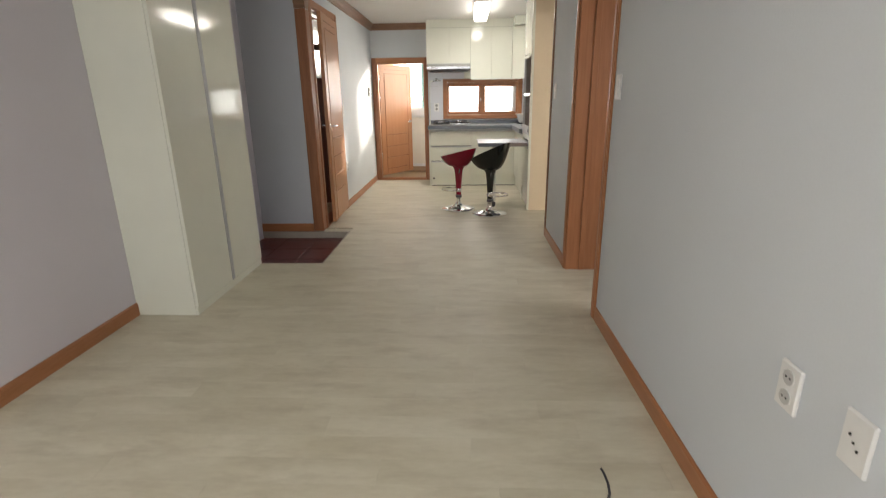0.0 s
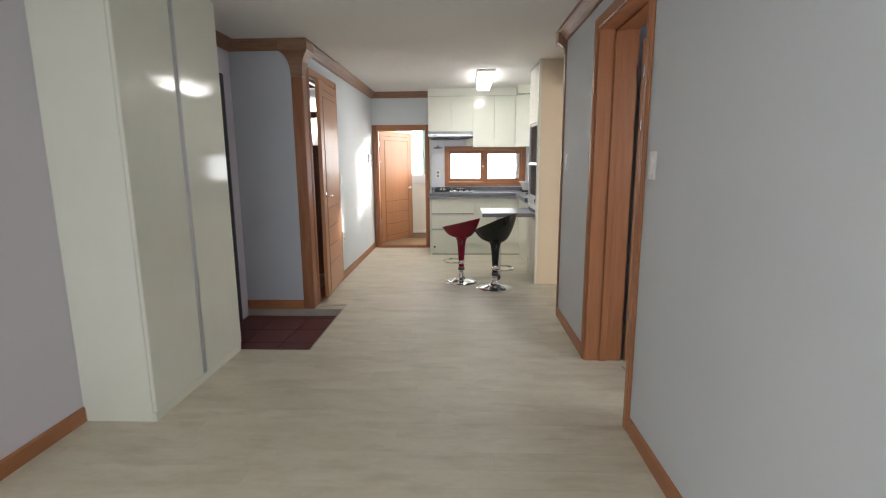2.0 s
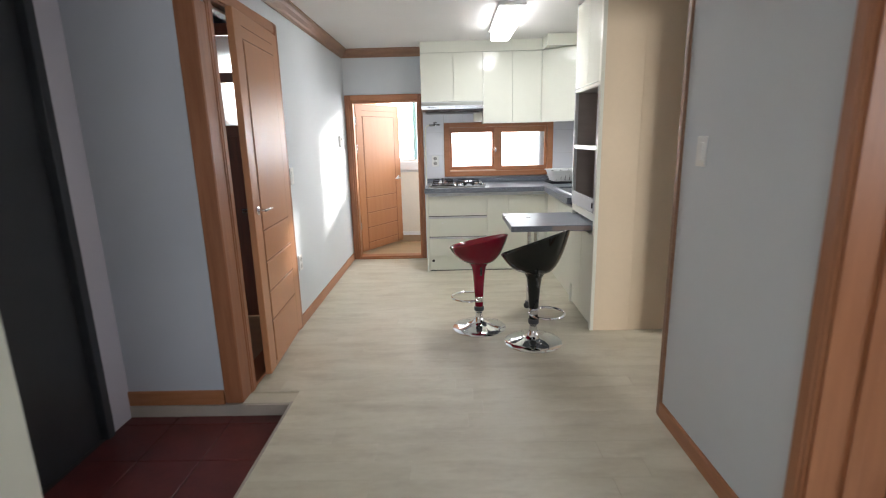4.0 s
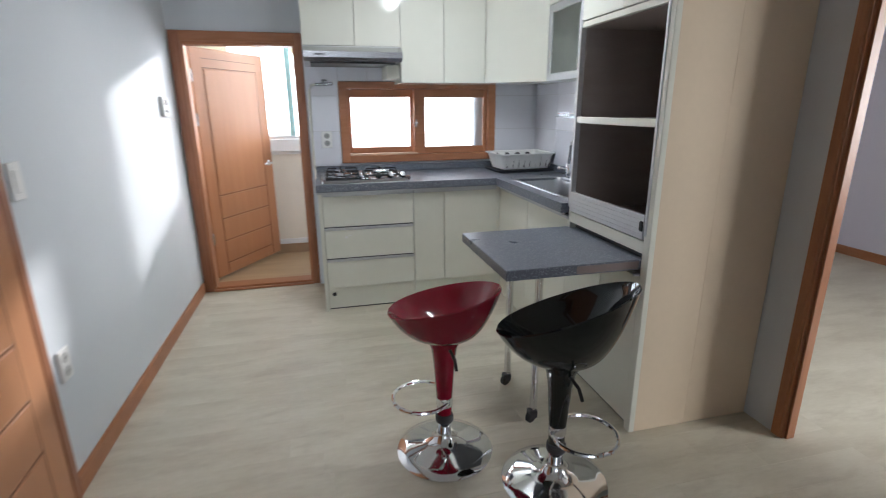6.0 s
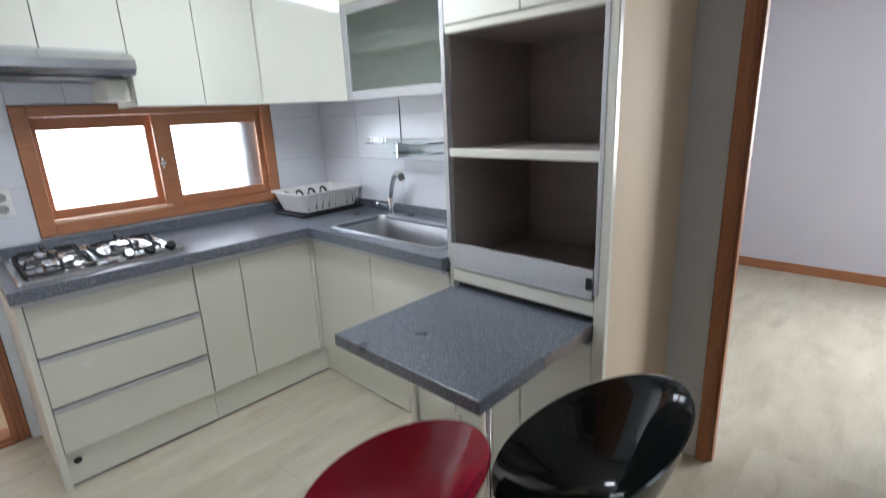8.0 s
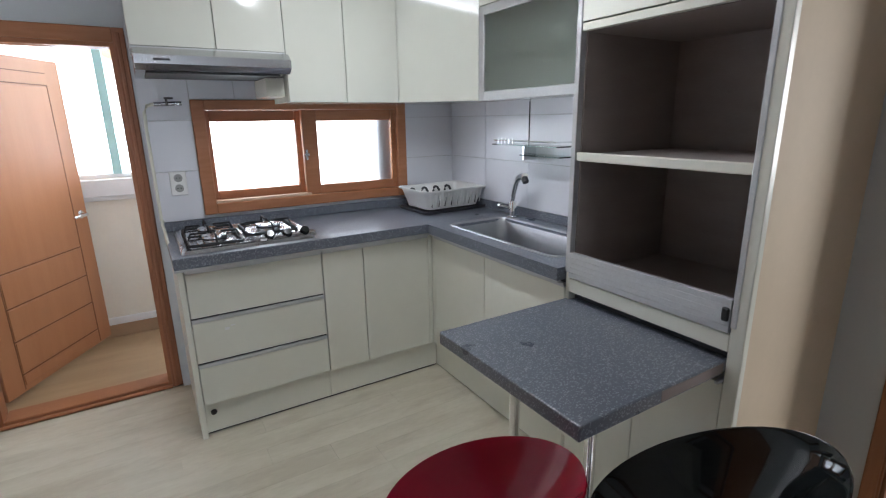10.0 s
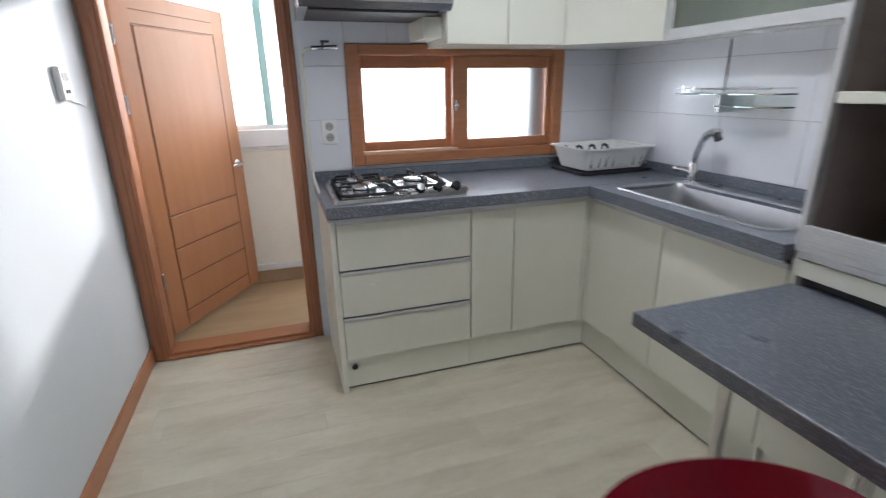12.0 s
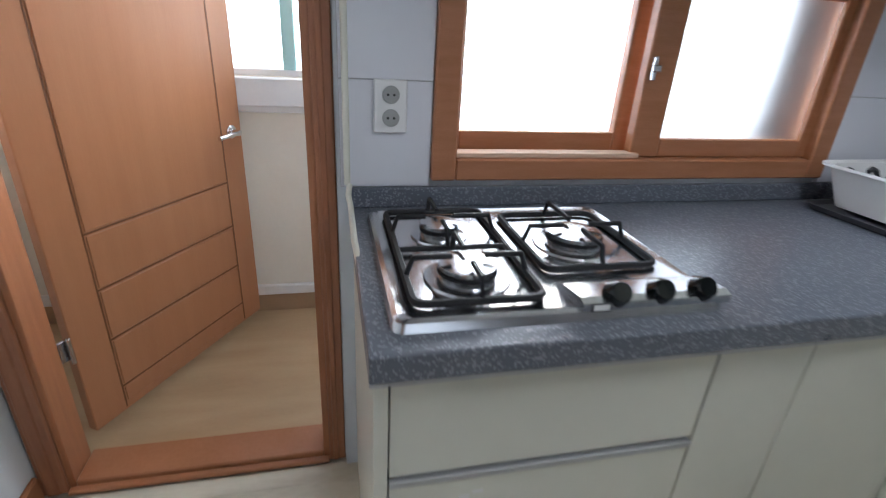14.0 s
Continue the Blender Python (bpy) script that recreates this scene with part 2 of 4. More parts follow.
def boxes(*dims, bevel=0.0):
    bm = bmesh.new()
    for d in dims:
        box(*d, bevel=bevel, bm=bm)
    return bm


def lathe(profile, seg=32, m=None):
    """A body of revolution about z from (radius, height) pairs."""
    bm = bmesh.new()
    rings = []
    for r, z in profile:
        rings.append([bm.verts.new((r * math.cos(2 * math.pi * i / seg), r * math.sin(2 * math.pi * i / seg), z)) for i in range(seg)])
    for a, b in zip(rings, rings[1:]):
        for i in range(seg):
            bm.faces.new((a[i], a[(i + 1) % seg], b[(i + 1) % seg], b[i]))
    bm.faces.new(rings[0][::-1])
    bm.faces.new(rings[-1])
    if m is not None:
        bm.transform(m)
    return bm


def tube(points, r, seg=10, closed=False):
    """A round bar along points."""
    bm = bmesh.new()
    pts = [Vector(p) for p in points]
    n = len(pts)
    rings = []
    for i, p in enumerate(pts):
        a = pts[(i - 1) % n] if closed or i else p
        b = pts[(i + 1) % n] if closed or i < n - 1 else p
        d = (b - a).normalized()
        up = Vector((0, 0, 1)) if abs(d.z) < 0.95 else Vector((1, 0, 0))
        u = d.cross(up).normalized()
        w = d.cross(u)
        rings.append([bm.verts.new(p + r * (math.cos(2 * math.pi * k / seg) * u + math.sin(2 * math.pi * k / seg) * w)) for k in range(seg)])
    for i in range(n if closed else n - 1):
        a, b = rings[i], rings[(i + 1) % n]
        for k in range(seg):
            bm.faces.new((a[k], a[(k + 1) % seg], b[(k + 1) % seg], b[k]))
    if not closed:
        bm.faces.new(rings[0][::-1])
        bm.faces.new(rings[-1])
    bmesh.ops.recalc_face_normals(bm, faces=bm.faces)
    return bm


def sweep(profile, a, b, mitre=(0, 0), side=(1, 0, 0)):
    """A moulding of profile (out, up) pairs from a to b; side is the way out of the wall; mitre lengthens the outer edge at either end."""
    bm = bmesh.new()
    a, b, s = Vector(a), Vector(b), Vector(side)
    d = (b - a).normalized()
    ends = []
    for p, k in ((a, -mitre[0]), (b, mitre[1])):
        ends.append([bm.verts.new(p + s * o + Vector((0, 0, u)) + d * (k * o)) for o, u in profile])
    n = len(profile)
    for i in range(n):
        bm.faces.new((ends[0][i], ends[0][(i + 1) % n], ends[1][(i + 1) % n], ends[1][i]))
    bm.faces.new(ends[0][::-1])
    bm.faces.new(ends[1])
    bmesh.ops.recalc_face_normals(bm, faces=bm.faces)
    return bm


def wall_y(y0, y1, x0, x1, z0, z1, holes=()):
    """A wall along x with holes (xa, xb, za, zb), butted pieces in one mesh."""
    bm = bmesh.new()
    x = x0
    for xa, xb, za, zb in sorted(holes):
        if xa > x:
            box(x, xa, y0, y1, z0, z1, bm=bm)
        if za > z0:
            box(xa, xb, y0, y1, z0, za, bm=bm)
        if zb < z1:
            box(xa, xb, y0, y1, zb, z1, bm=bm)
        x = xb
    box(x, x1, y0, y1, z0, z1, bm=bm)
    return bm


def wall_x(x0, x1, y0, y1, z0, z1, holes=()):
    bm = wall_y(-x1, -x0, y0, y1, z0, z1, holes)
    bm.transform(pose(0, 0, 0, 0, 0, 90))
    return bm


def structure(name, bm, material, label, category="wall", smooth=False):
    return solid(name, bm, material, label, category, kind="structure", smooth=smooth)


# ---- structure ----
CH = 2.32
WT = 0.225
XL, XR, XK, XRK = -1.165, 1.62, -0.555, 2.10
structure("wall_living_left", wall_x(XL - 0.12, XL, -1.4, 6.07, -0.1, CH, [(5.02, 5.78, -0.1, 2.03)]), LILAC,
          "pale lilac-grey papered living room wall beside the closet")
structure("wall_porch", wall_y(5.95, 6.07, XL, -0.645, -0.1, CH), PAPER_BLUE, "grey papered wall beside the sunken porch")
structure("wall_kitchen_left", wall_x(XK - 0.12, XK, 6.07, 9.17, 0, CH, [(6.10, 7.01, 0, 2.09)]), PAPER,
          "pale papered kitchen wall with a patch of sunlight")
structure("wall_back", join(wall_y(9.17, 9.27, XK - 0.12, 0.31, 0, CH, [(-0.50, 0.275, 0, 1.80)]), wall_y(9.13, 9.27, 0.31, XRK + 0.3, 0, CH, [(0.545, 1.733, 0.955, 1.525)])), PAPER,
          "papered end wall of the kitchen with door and window")
structure("wall_kitchen_right", wall_x(XRK, XRK + 0.1, 7.535, 9.13, 0, CH), PAPER, "wall behind the sink")
structure("wall_living_right", wall_x(XR, XR + WT, -1.4, 5.785, 0, CH, [(3.965, 4.835, 0, 2.11)]), PAPER,
          "pale grey papered wall with an open bedroom door")
structure("wall_alcove", wall_y(5.665, 5.785, XR + WT, 2.403, 0, CH), PAPER, "papered side wall of the alcove")
structure("wall_bedroom_door", wall_x(2.175, 2.239, 5.785, 7.535, 0, CH, [(5.86, 6.718, 0, 2.08)]), PAPER, "wall with the doorway to the bedroom")
structure("wall_behind_unit", wall_y(7.535, 7.64, XRK + 0.1, 2.403, 0, CH), PAPER, "wall beside the tall unit")
structure("wall_living_rear", wall_y(-1.52, -1.4, XL - 0.12, XR + WT, 0, CH, [(-0.9, 1.4, 0.6, 2.1)]), PAPER, "rear living room wall with an assumed wide window, out of view")
structure("floor_base", boxes((XL, XR + WT, -1.4, 4.945, -0.14, -0.012), (-0.28, 2.403, 4.945, 9.27, -0.14, -0.012),
                              (-0.645, -0.28, 5.97, 9.27, -0.14, -0.012)), JOINT, "screed under the laminate floor", "floor")
structure("ceiling", box(XL - 0.12, 2.403, -1.52, 9.27, CH, CH + 0.1), CEIL, "white papered ceiling", "ceiling")

# bedroom behind the alcove doorway
# The opening is added out of view for the bedroom lamp.
structure("wall_bedroom_far", wall_x(5.08, 5.18, 3.7, 9.3, 0, CH, [(3.9, 5.5, 0.8, 2.1)]), LILAC, "lilac-grey papered bedroom wall")
structure("wall_bedroom_north", wall_y(9.2, 9.3, 2.403, 5.08, 0, CH), LILAC, "lilac-grey papered bedroom wall")
structure("wall_bedroom_window", wall_y(3.7, 3.8, 3.05, 5.08, 0, CH), LILAC, "papered bedroom wall")
structure("wall_between_rooms", boxes((2.403, 3.05, 5.72, 5.82, 0, CH), (3.05, 3.15, 3.8, 5.82, 0, CH)), PAPER, "papered wall between the two bedrooms")
structure("floor_bedroom", boxes((2.403, 5.08, 5.82, 9.2, -0.14, -0.001), (3.15, 5.08, 3.8, 5.82, -0.14, -0.001)), FLOORM, "pale laminate floor of the bedroom", "floor")
structure("ceiling_bedroom", boxes((2.403, 5.18, 5.82, 9.3, CH, CH + 0.1), (3.15, 5.18, 3.7, 5.82, CH, CH + 0.1)), CEIL, "white bedroom ceiling", "ceiling")
# small room behind the near door
structure("wall_small_room", boxes((XR + WT, 2.403, 5.66, 5.664, 0, CH), (2.404, 2.95, 5.66, 5.718, 0, CH)), PAPER_BLUE, "blue-grey papered wall of the small room")
# Unseen wall; its opening is added for the small room's lamp.
structure("wall_small_room_side", wall_x(2.95, 3.05, 2.2, 5.72, 0, CH, [(3.1, 4.1, 0.9, 2.0)]), PAPER_BLUE, "blue-grey small room wall with an added opening, out of view")
structure("wall_small_room_near", wall_y(2.2, 2.3, XR + WT, 2.95, 0, CH), PAPER_BLUE, "blue-grey papered wall of the small room")
structure("floor_small_room", box(XR + WT - 0.0008, 2.95, 2.3, 5.66, -0.14, -0.001), FLOORM, "pale laminate floor of the small room", "floor")
structure("ceiling_small_room", box(XR + WT, 3.05, 2.2, 5.66, CH, CH + 0.1), CEIL, "white ceiling of the small room", "ceiling")
# bathroom lobby behind the ajar door
structure("wall_lobby", boxes((-1.7, -1.6, 6.07, 8.1, 0, CH), (-1.6, -0.67, 8.0, 8.1, 0, CH)), DARKWOOD, "dark wood-lined lobby wall")
structure("floor_lobby", box(-1.6, -0.67, 6.07, 8.0, -0.14, -0.001), BALCFLOOR, "brown floor of the lobby", "floor")
structure("ceiling_lobby", box(-1.7, -0.67, 6.07, 8.1, CH, CH + 0.1), CEIL, "ceiling of the lobby", "ceiling")
# balcony behind the kitchen
structure("wall_balcony", wall_y(10.13, 10.25, -1.2, 3.0, -0.06, CH, [(-0.95, 1.6, 1.08, 2.1)]), BALC, "cream-painted balcony wall below the window")
structure("wall_balcony_ends", boxes((-1.32, -1.2, 9.27, 10.25, -0.06, CH), (3.0, 3.1, 9.27, 10.25, -0.06, CH)), BALC, "cream-painted balcony end wall")
structure("floor_balcony", box(-1.2, 3.0, 9.27, 10.13, -0.12, -0.002), BALCFLOOR, "yellowish linoleum balcony floor", "floor")
structure("ceiling_balcony", box(-1.32, 3.1, 9.27, 10.25, CH, CH + 0.1), CEIL, "white balcony ceiling", "ceiling")
structure("ground", box(-300, 300, -300, 300, -3.2, -3.1), GROUNDM, "pale concrete ground outside", "ground")

# Glowing slab added outside so the windows read white and reflect brightly.
structure("backdrop", box(-30, 30, 14.0, 14.1, -3.1, 1.85), glow("glowing_white_backdrop", (0.95, 0.98, 1.0), 4.0), "glowing white backdrop slab outside the windows", "backdrop")

# skirting
SKIRT = [(0, 0), (0.012, 0), (0.012, 0.072), (0.007, 0.08), (0, 0.08)]


def skirting(a, b, side, label="orange-brown wooden skirting board"):
    return structure("baseboard", sweep(SKIRT, (*a, 0), (*b, 0), side=(*side, 0)), WOODH, label, "baseboard")


skirting((XL, -1.4), (XL, 3.955), (1, 0))
skirting((XR, -1.4), (XR, 3.915), (-1, 0))
skirting((XR, 4.90), (XR, 5.785), (-1, 0))
skirting((XL, 5.95), (-0.645, 5.95), (0, -1))
skirting((XK, 7.057), (XK, 9.15), (1, 0))
skirting((5.08, 3.8), (5.08, 9.2), (-1, 0))
skirting((2.403, 9.2), (5.08, 9.2), (0, -1))
skirting((XR + 0.02, 5.785), (2.17, 5.785), (0, 1))

# crown moulding
CROWNP = [(0, 0), (0, -0.085), (0.012, -0.085), (0.018, -0.07), (0.03, -0.06), (0.045, -0.035), (0.06, -0.022), (0.065, -0.012), (0.075, -0.012), (0.075, 0)]


def crown(a, b, side, mitre=(0, 0)):
    return structure("trim", sweep(CROWNP, (*a, CH), (*b, CH), mitre, (*side, 0)), CROWN, "brown wooden crown moulding", "moulding")


crown((XK, 5.95), (XK, 9.17), (1, 0), (1, -1))
crown((XK, 9.17), (0.315, 9.17), (0, -1), (-1, 0))
crown((XL, 5.95), (XK, 5.95), (0, -1), (-1, 1))
crown((XL, 4.95), (XL, 5.95), (1, 0), (0, -1))
crown((XR, -1.4), (XR, 5.785), (-1, 0), (0, 1))
crown((XR, 5.785), (2.17, 5.785), (0, 1), (1, -1))
crown((5.08, 3.8), (5.08, 9.2), (-1, 0), (0, -1))

# corner post by the bath door, flaring under the ceiling
post = thing("corner_post", (-0.6, 6.0, 0), "brown wooden corner post with a flared capital", "post", kind="structure")
part("shaft", box(-0.645, -0.546, 5.944, 6.07, 0, 2.03, 0.006), SHADEWOOD, post)
cap = bmesh.new()
levels = [(0.0, 2.03), (0.004, 2.10), (0.014, 2.15), (0.034, 2.19), (0.06, 2.215), (0.072, 2.23), (0.072, 2.298)]
prev = None
for o, z in levels:
    ring = [cap.verts.new(p) for p in ((-0.645 - o, 5.944 - o, z), (-0.546 + o, 5.944 - o, z), (-0.546 + o, 6.07, z), (-0.645 - o, 6.07, z))]
    if prev:
        for i in range(4):
            cap.faces.new((prev[i], prev[(i + 1) % 4], ring[(i + 1) % 4], ring[i]))
    prev = ring
cap.faces.new(prev)
part("capital", cap, CROWN, post)
post2 = thing("corner_bead", (XR, 5.785, 0), "brown wooden corner bead on the wall end", "trim", kind="structure")
part("bead", box(XR - 0.012, XR + 0.02, 5.76, 5.797, 0, 2.2, 0.005), CROWN, post2)
cap = bmesh.new()
prev = None
for o, z in [(0.0, 2.14), (0.006, 2.17), (0.02, 2.195), (0.045, 2.215), (0.06, 2.225), (0.06, 2.298)]:
    ring = [cap.verts.new(p) for p in ((XR - 0.014 - o, 5.75, z), (XR + 0.022, 5.75, z), (XR + 0.022, 5.799 + o, z), (XR - 0.014 - o, 5.799 + o, z))]
    if prev:
        for i in range(4):
            cap.faces.new((prev[i], prev[(i + 1) % 4], ring[(i + 1) % 4], ring[i]))
    prev = ring
cap.faces.new(prev)
part("capital", cap, CROWN, post2)


# ---- doors ----
def casing_x(name, x0, x1, ya, yb, zh, label, w=0.065, proud=0.014, sill=False, wood=None):
    """A door frame in a wall along y: lining and casings on both faces. ya, yb, zh: the clear opening in the wall."""
    wood = wood or WOOD
    d = thing(name, ((x0 + x1) / 2, (ya + yb) / 2, 0), label, "door frame", kind="structure")
    part("lining", boxes((x0 - 0.004, x1 + 0.004, ya, ya + 0.03, 0, zh), (x0 - 0.004, x1 + 0.004, yb - 0.03, yb, 0, zh),
                         (x0 - 0.004, x1 + 0.004, ya + 0.03, yb - 0.03, zh - 0.03, zh), bevel=0.002), wood, d)
    mid = (x0 + x1) / 2
    part("stop", boxes((mid - 0.02, mid + 0.02, ya + 0.03, ya + 0.042, 0, zh - 0.03), (mid - 0.02, mid + 0.02, yb - 0.042, yb - 0.03, 0, zh - 0.03),
                       (mid - 0.02, mid + 0.02, ya + 0.042, yb - 0.042, zh - 0.042, zh - 0.03), bevel=0.002), wood, d)
    for xa, xb in ((x0 - proud, x0 - 0.001), (x1 + 0.001, x1 + proud)):
        for a, b in ((ya - w + 0.02, ya + 0.02), (yb - 0.02, yb + w - 0.02)):
            bm = box(xa, xb, a, b, 0, zh + w - 0.02, 0.004)
            box(xa - 0.004 if xa < x0 else xa, xb if xa < x0 else xb + 0.004, (a + b) / 2 - 0.02, (a + b) / 2 + 0.02, 0.001, zh + w - 0.035, 0.004, bm=bm)
            part("casing", bm, wood, d)
        part("head_casing", box(xa, xb, ya + 0.02, yb - 0.02, zh - 0.02, zh + w - 0.02, 0.004), WOODH, d)
    if sill:
        part("threshold", box(x0 - 0.01, x1 + 0.01, ya + 0.03, yb - 0.03, 0.0, 0.02, 0.004), WOODH, d)
    return d


def leaf(name, m, w, h, label, zs=(0.19, 0.34, 0.49, 0.65), sign=1, brass=CHROME):
    """A door leaf in its own place: hinge edge at x = 0, leaf along +x, thickness along y, with a moulded panel pattern on both faces."""
    d = thing(name, m, label, "door")
    t = 0.036
    part("slab", box(0, w, -t / 2, t / 2, 0.008, h, 0.003), WOODDOOR, d, local=True)
    st = 0.115
    for f in (-1, 1):
        y0, y1 = sorted((f * (t / 2 - 0.002), f * (t / 2 + 0.001)))
        bm = bmesh.new()
        box(st - 0.005, st, y0, y1, 0.02, h - 0.14, bm=bm)
        box(w - st, w - st + 0.006, y0, y1, 0.02, h - 0.14, bm=bm)
        for z in zs:
            box(st, w - st, y0, y1, z, z + 0.006, bm=bm)
        box(st - 0.006, w - st + 0.006, y0, y1, h - 0.14, h - 0.134, bm=bm)
        box(st - 0.006, w - st + 0.006, y0, y1, h - 0.075, h - 0.07, bm=bm)
        part("groove", bm, GROOVE, d, local=True)
        edges = [0.03, *zs, h - 0.14]
        for za, zb in zip(edges, edges[1:]):
            ya, yb = sorted((f * (t / 2), f * (t / 2 + 0.0035)))
            part("panel", box(st + 0.004, w - st - 0.004, ya, yb, za + 0.010, zb - 0.004, 0.003), WOODDOOR, d, local=True)
    for f in (-1, 1):
        hz = 0.98 if h > 1.9 else 0.845
        hd = part("handle", lathe([(0.026, 0), (0.026, 0.006), (0.022, 0.01), (0.011, 0.012), (0.011, 0.045)], 20,
                  Matrix.Translation((w - 0.06, f * t / 2, hz)) @ pose(0, 0, 0, -90 * f)), brass, d, "chrome lever handle", local=True, smooth=True)
        part("lever", tube([(w - 0.06, f * 0.06, hz), (w - 0.075, f * 0.066, hz), (w - 0.12, f * 0.068, hz + 0.002), (w - 0.175, f * 0.064, hz - 0.004)], 0.009), brass, hd, local=True, smooth=True)
    for z in (0.28, h - 0.55, h - 0.24):
        bm = box(-0.012, 0.0, -sign * t / 2 - 0.006, -sign * t / 2 + 0.006, z, z + 0.09, 0.003)
        box(-0.03, 0.03, -0.005, 0.005, z + 0.01, z + 0.08, 0.002, bm=bm)
        part("hinge", bm, STEEL, d, "steel butt hinge", local=True)
    return d


casing_x("door_1", XR, XR + WT, 3.965, 4.835, 2.11, "orange-brown wooden frame of the open bedroom door")
leaf("bedroom_door", pose(XR + WT + 0.045, 4.79, 0, 0, 0, 63), 0.82, 2.03, "brown wooden panel door standing wide open")
casing_x("door_2", 2.175, 2.239, 5.86, 6.718, 2.08, "orange-brown wooden frame of the alcove doorway", w=0.032, proud=0.008)
casing_x("door_3", XK - 0.12, XK, 6.10, 7.01, 2.09, "brown wooden frame of the bath door", sill=True, wood=SHADEWOOD)
leaf("bath_door", pose(-0.545, 6.98, 0.022, 0, 0, -87), 0.76, 2.03, "light brown panelled bath door standing ajar", (0.30, 0.48, 0.665, 0.85))

# back door frame, lower than the others
bd = thing("door_4", (-0.11, 9.2, 0), "orange-brown wooden frame of the balcony door", "door frame", kind="structure")
for xa, xb in ((-0.50, -0.465), (0.24, 0.275)):
    part("lining", box(xa, xb, 9.166, 9.274, 0, 1.80, 0.002), WOOD, bd)
part("lining", box(-0.465, 0.24, 9.166, 9.274, 1.765, 1.80, 0.002), WOODH, bd)
for xa, xb in ((-0.548, -0.48), (0.258, 0.308)):
    bm = box(xa, xb, 9.152, 9.169, 0, 1.85, 0.004)
    box(xa + 0.012, xb - 0.02, 9.147, 9.156, 0.001, 1.83, 0.004, bm=bm)
    part("casing", bm, SHADEWOOD, bd)
part("head_casing", box(-0.48, 0.258, 9.152, 9.169, 1.785, 1.85, 0.004), WOODH, bd)
part("threshold", boxes((-0.465, 0.24, 9.165, 9.29, 0.0, 0.03), bevel=0.004), WOODH, bd)
part("threshold", box(-0.48, 0.258, 9.14, 9.164, 0.0, 0.016, 0.004), WOODH, bd)
leaf("balcony_door", pose(-0.487, 9.36, 0.035, 0, 0, 59.5), 0.83, 1.74, "light brown panelled balcony door standing open", (0.10, 0.285, 0.465, 0.65))

# entrance door
ed = thing("door_5", (XL, 5.46, -0.07), "charcoal steel entrance door beside the porch", "door", kind="structure")
part("door_frame", boxes((XL - 0.1, XL + 0.02, 5.02, 5.07, -0.07, 2.03), (XL - 0.1, XL + 0.02, 5.73, 5.78, -0.07, 2.03), (XL - 0.1, XL + 0.02, 5.07, 5.73, 1.98, 2.03), (XL - 0.12, XL - 0.001, 5.02, 5.78, -0.1, -0.071), bevel=0.003), DARKDOOR, ed)
part("door_slab", box(XL - 0.07, XL - 0.02, 5.072, 5.728, -0.068, 1.978, 0.003), DARKDOOR, ed)

# glazed dark wooden partition in the lobby
gp = thing("glazed_partition", (-0.9, 7.27, 0), "dark red wooden partition door with small glass panes", "door")
part("stile", boxes((-1.15, -1.08, 7.25, 7.29, 0, 2.2), (-0.76, -0.69, 7.25, 7.29, 0, 2.2), (-0.95, -0.90, 7.25, 7.29, 1.5, 2.2), bevel=0.003), DARKWOOD, gp)
part("rail", boxes((-1.08, -0.76, 7.251, 7.289, 1.42, 1.5), (-1.08, -0.76, 7.251, 7.289, 1.80, 1.87), (-1.08, -0.76, 7.251, 7.289, 2.12, 2.2), bevel=0.003), DARKWOOD, gp)
part("panel", box(-1.08, -0.76, 7.26, 7.28, 0.02, 1.42, 0.002), DARKWOOD, gp)
for xa, xb in ((-1.08, -0.95), (-0.90, -0.76)):
    part("pane", box(xa, xb, 7.267, 7.273, 1.5, 1.80), FROSTCAB, gp)
    part("pane", box(xa, xb, 7.267, 7.273, 1.87, 2.12), FROSTCAB, gp)

# ---- shoe closet ----
cl = thing("shoe_closet", (-0.97, 4.45, 0), "tall cream-white gloss closet with an aluminium grip strip", "closet")
part("body", box(XL + 0.002, -0.797, 3.955, 4.945, 0.0, CH - 0.003, 0.001), GLOSS, cl)
part("plinth", box(-0.797, -0.781, 3.957, 4.943, 0.0, 0.05, 0.001), GLOSS, cl)
part("door", box(-0.796, -0.775, 3.957, 4.425, 0.054, CH - 0.006, 0.002), GLOSS, cl)
part("door", box(-0.796, -0.775, 4.468, 4.943, 0.054, CH - 0.006, 0.002), GLOSS, cl)
bm = box(-0.796, -0.785, 4.427, 4.466, 0.054, CH - 0.006, 0.001)
box(-0.79, -0.768, 4.427, 4.436, 0.054, CH - 0.006, 0.002, bm=bm)
box(-0.79, -0.772, 4.452, 4.466, 0.054, CH - 0.006, 0.002, bm=bm)
part("grip_strip", bm, ALU, cl, "vertical aluminium grip strip")

# ---- kitchen base units ----
CT, CB = 0.877, 0.828
FY, FX = 8.545, 1.585
PL = 0.155


def grip(bm, a, b, z, axis):
    """An aluminium channel strip over a front."""
    if axis == "x":
        box(a, b, FY - 0.004, FY + 0.012, z - 0.003, z + 0.013, 0.002, bm=bm)
        box(a, b, FY - 0.006, FY - 0.002, z + 0.006, z + 0.015, 0.001, bm=bm)
    else:
        box(FX - 0.004, FX + 0.012, a, b, z - 0.003, z + 0.013, 0.002, bm=bm)
        box(FX - 0.006, FX - 0.002, a, b, z + 0.006, z + 0.015, 0.001, bm=bm)
    return bm


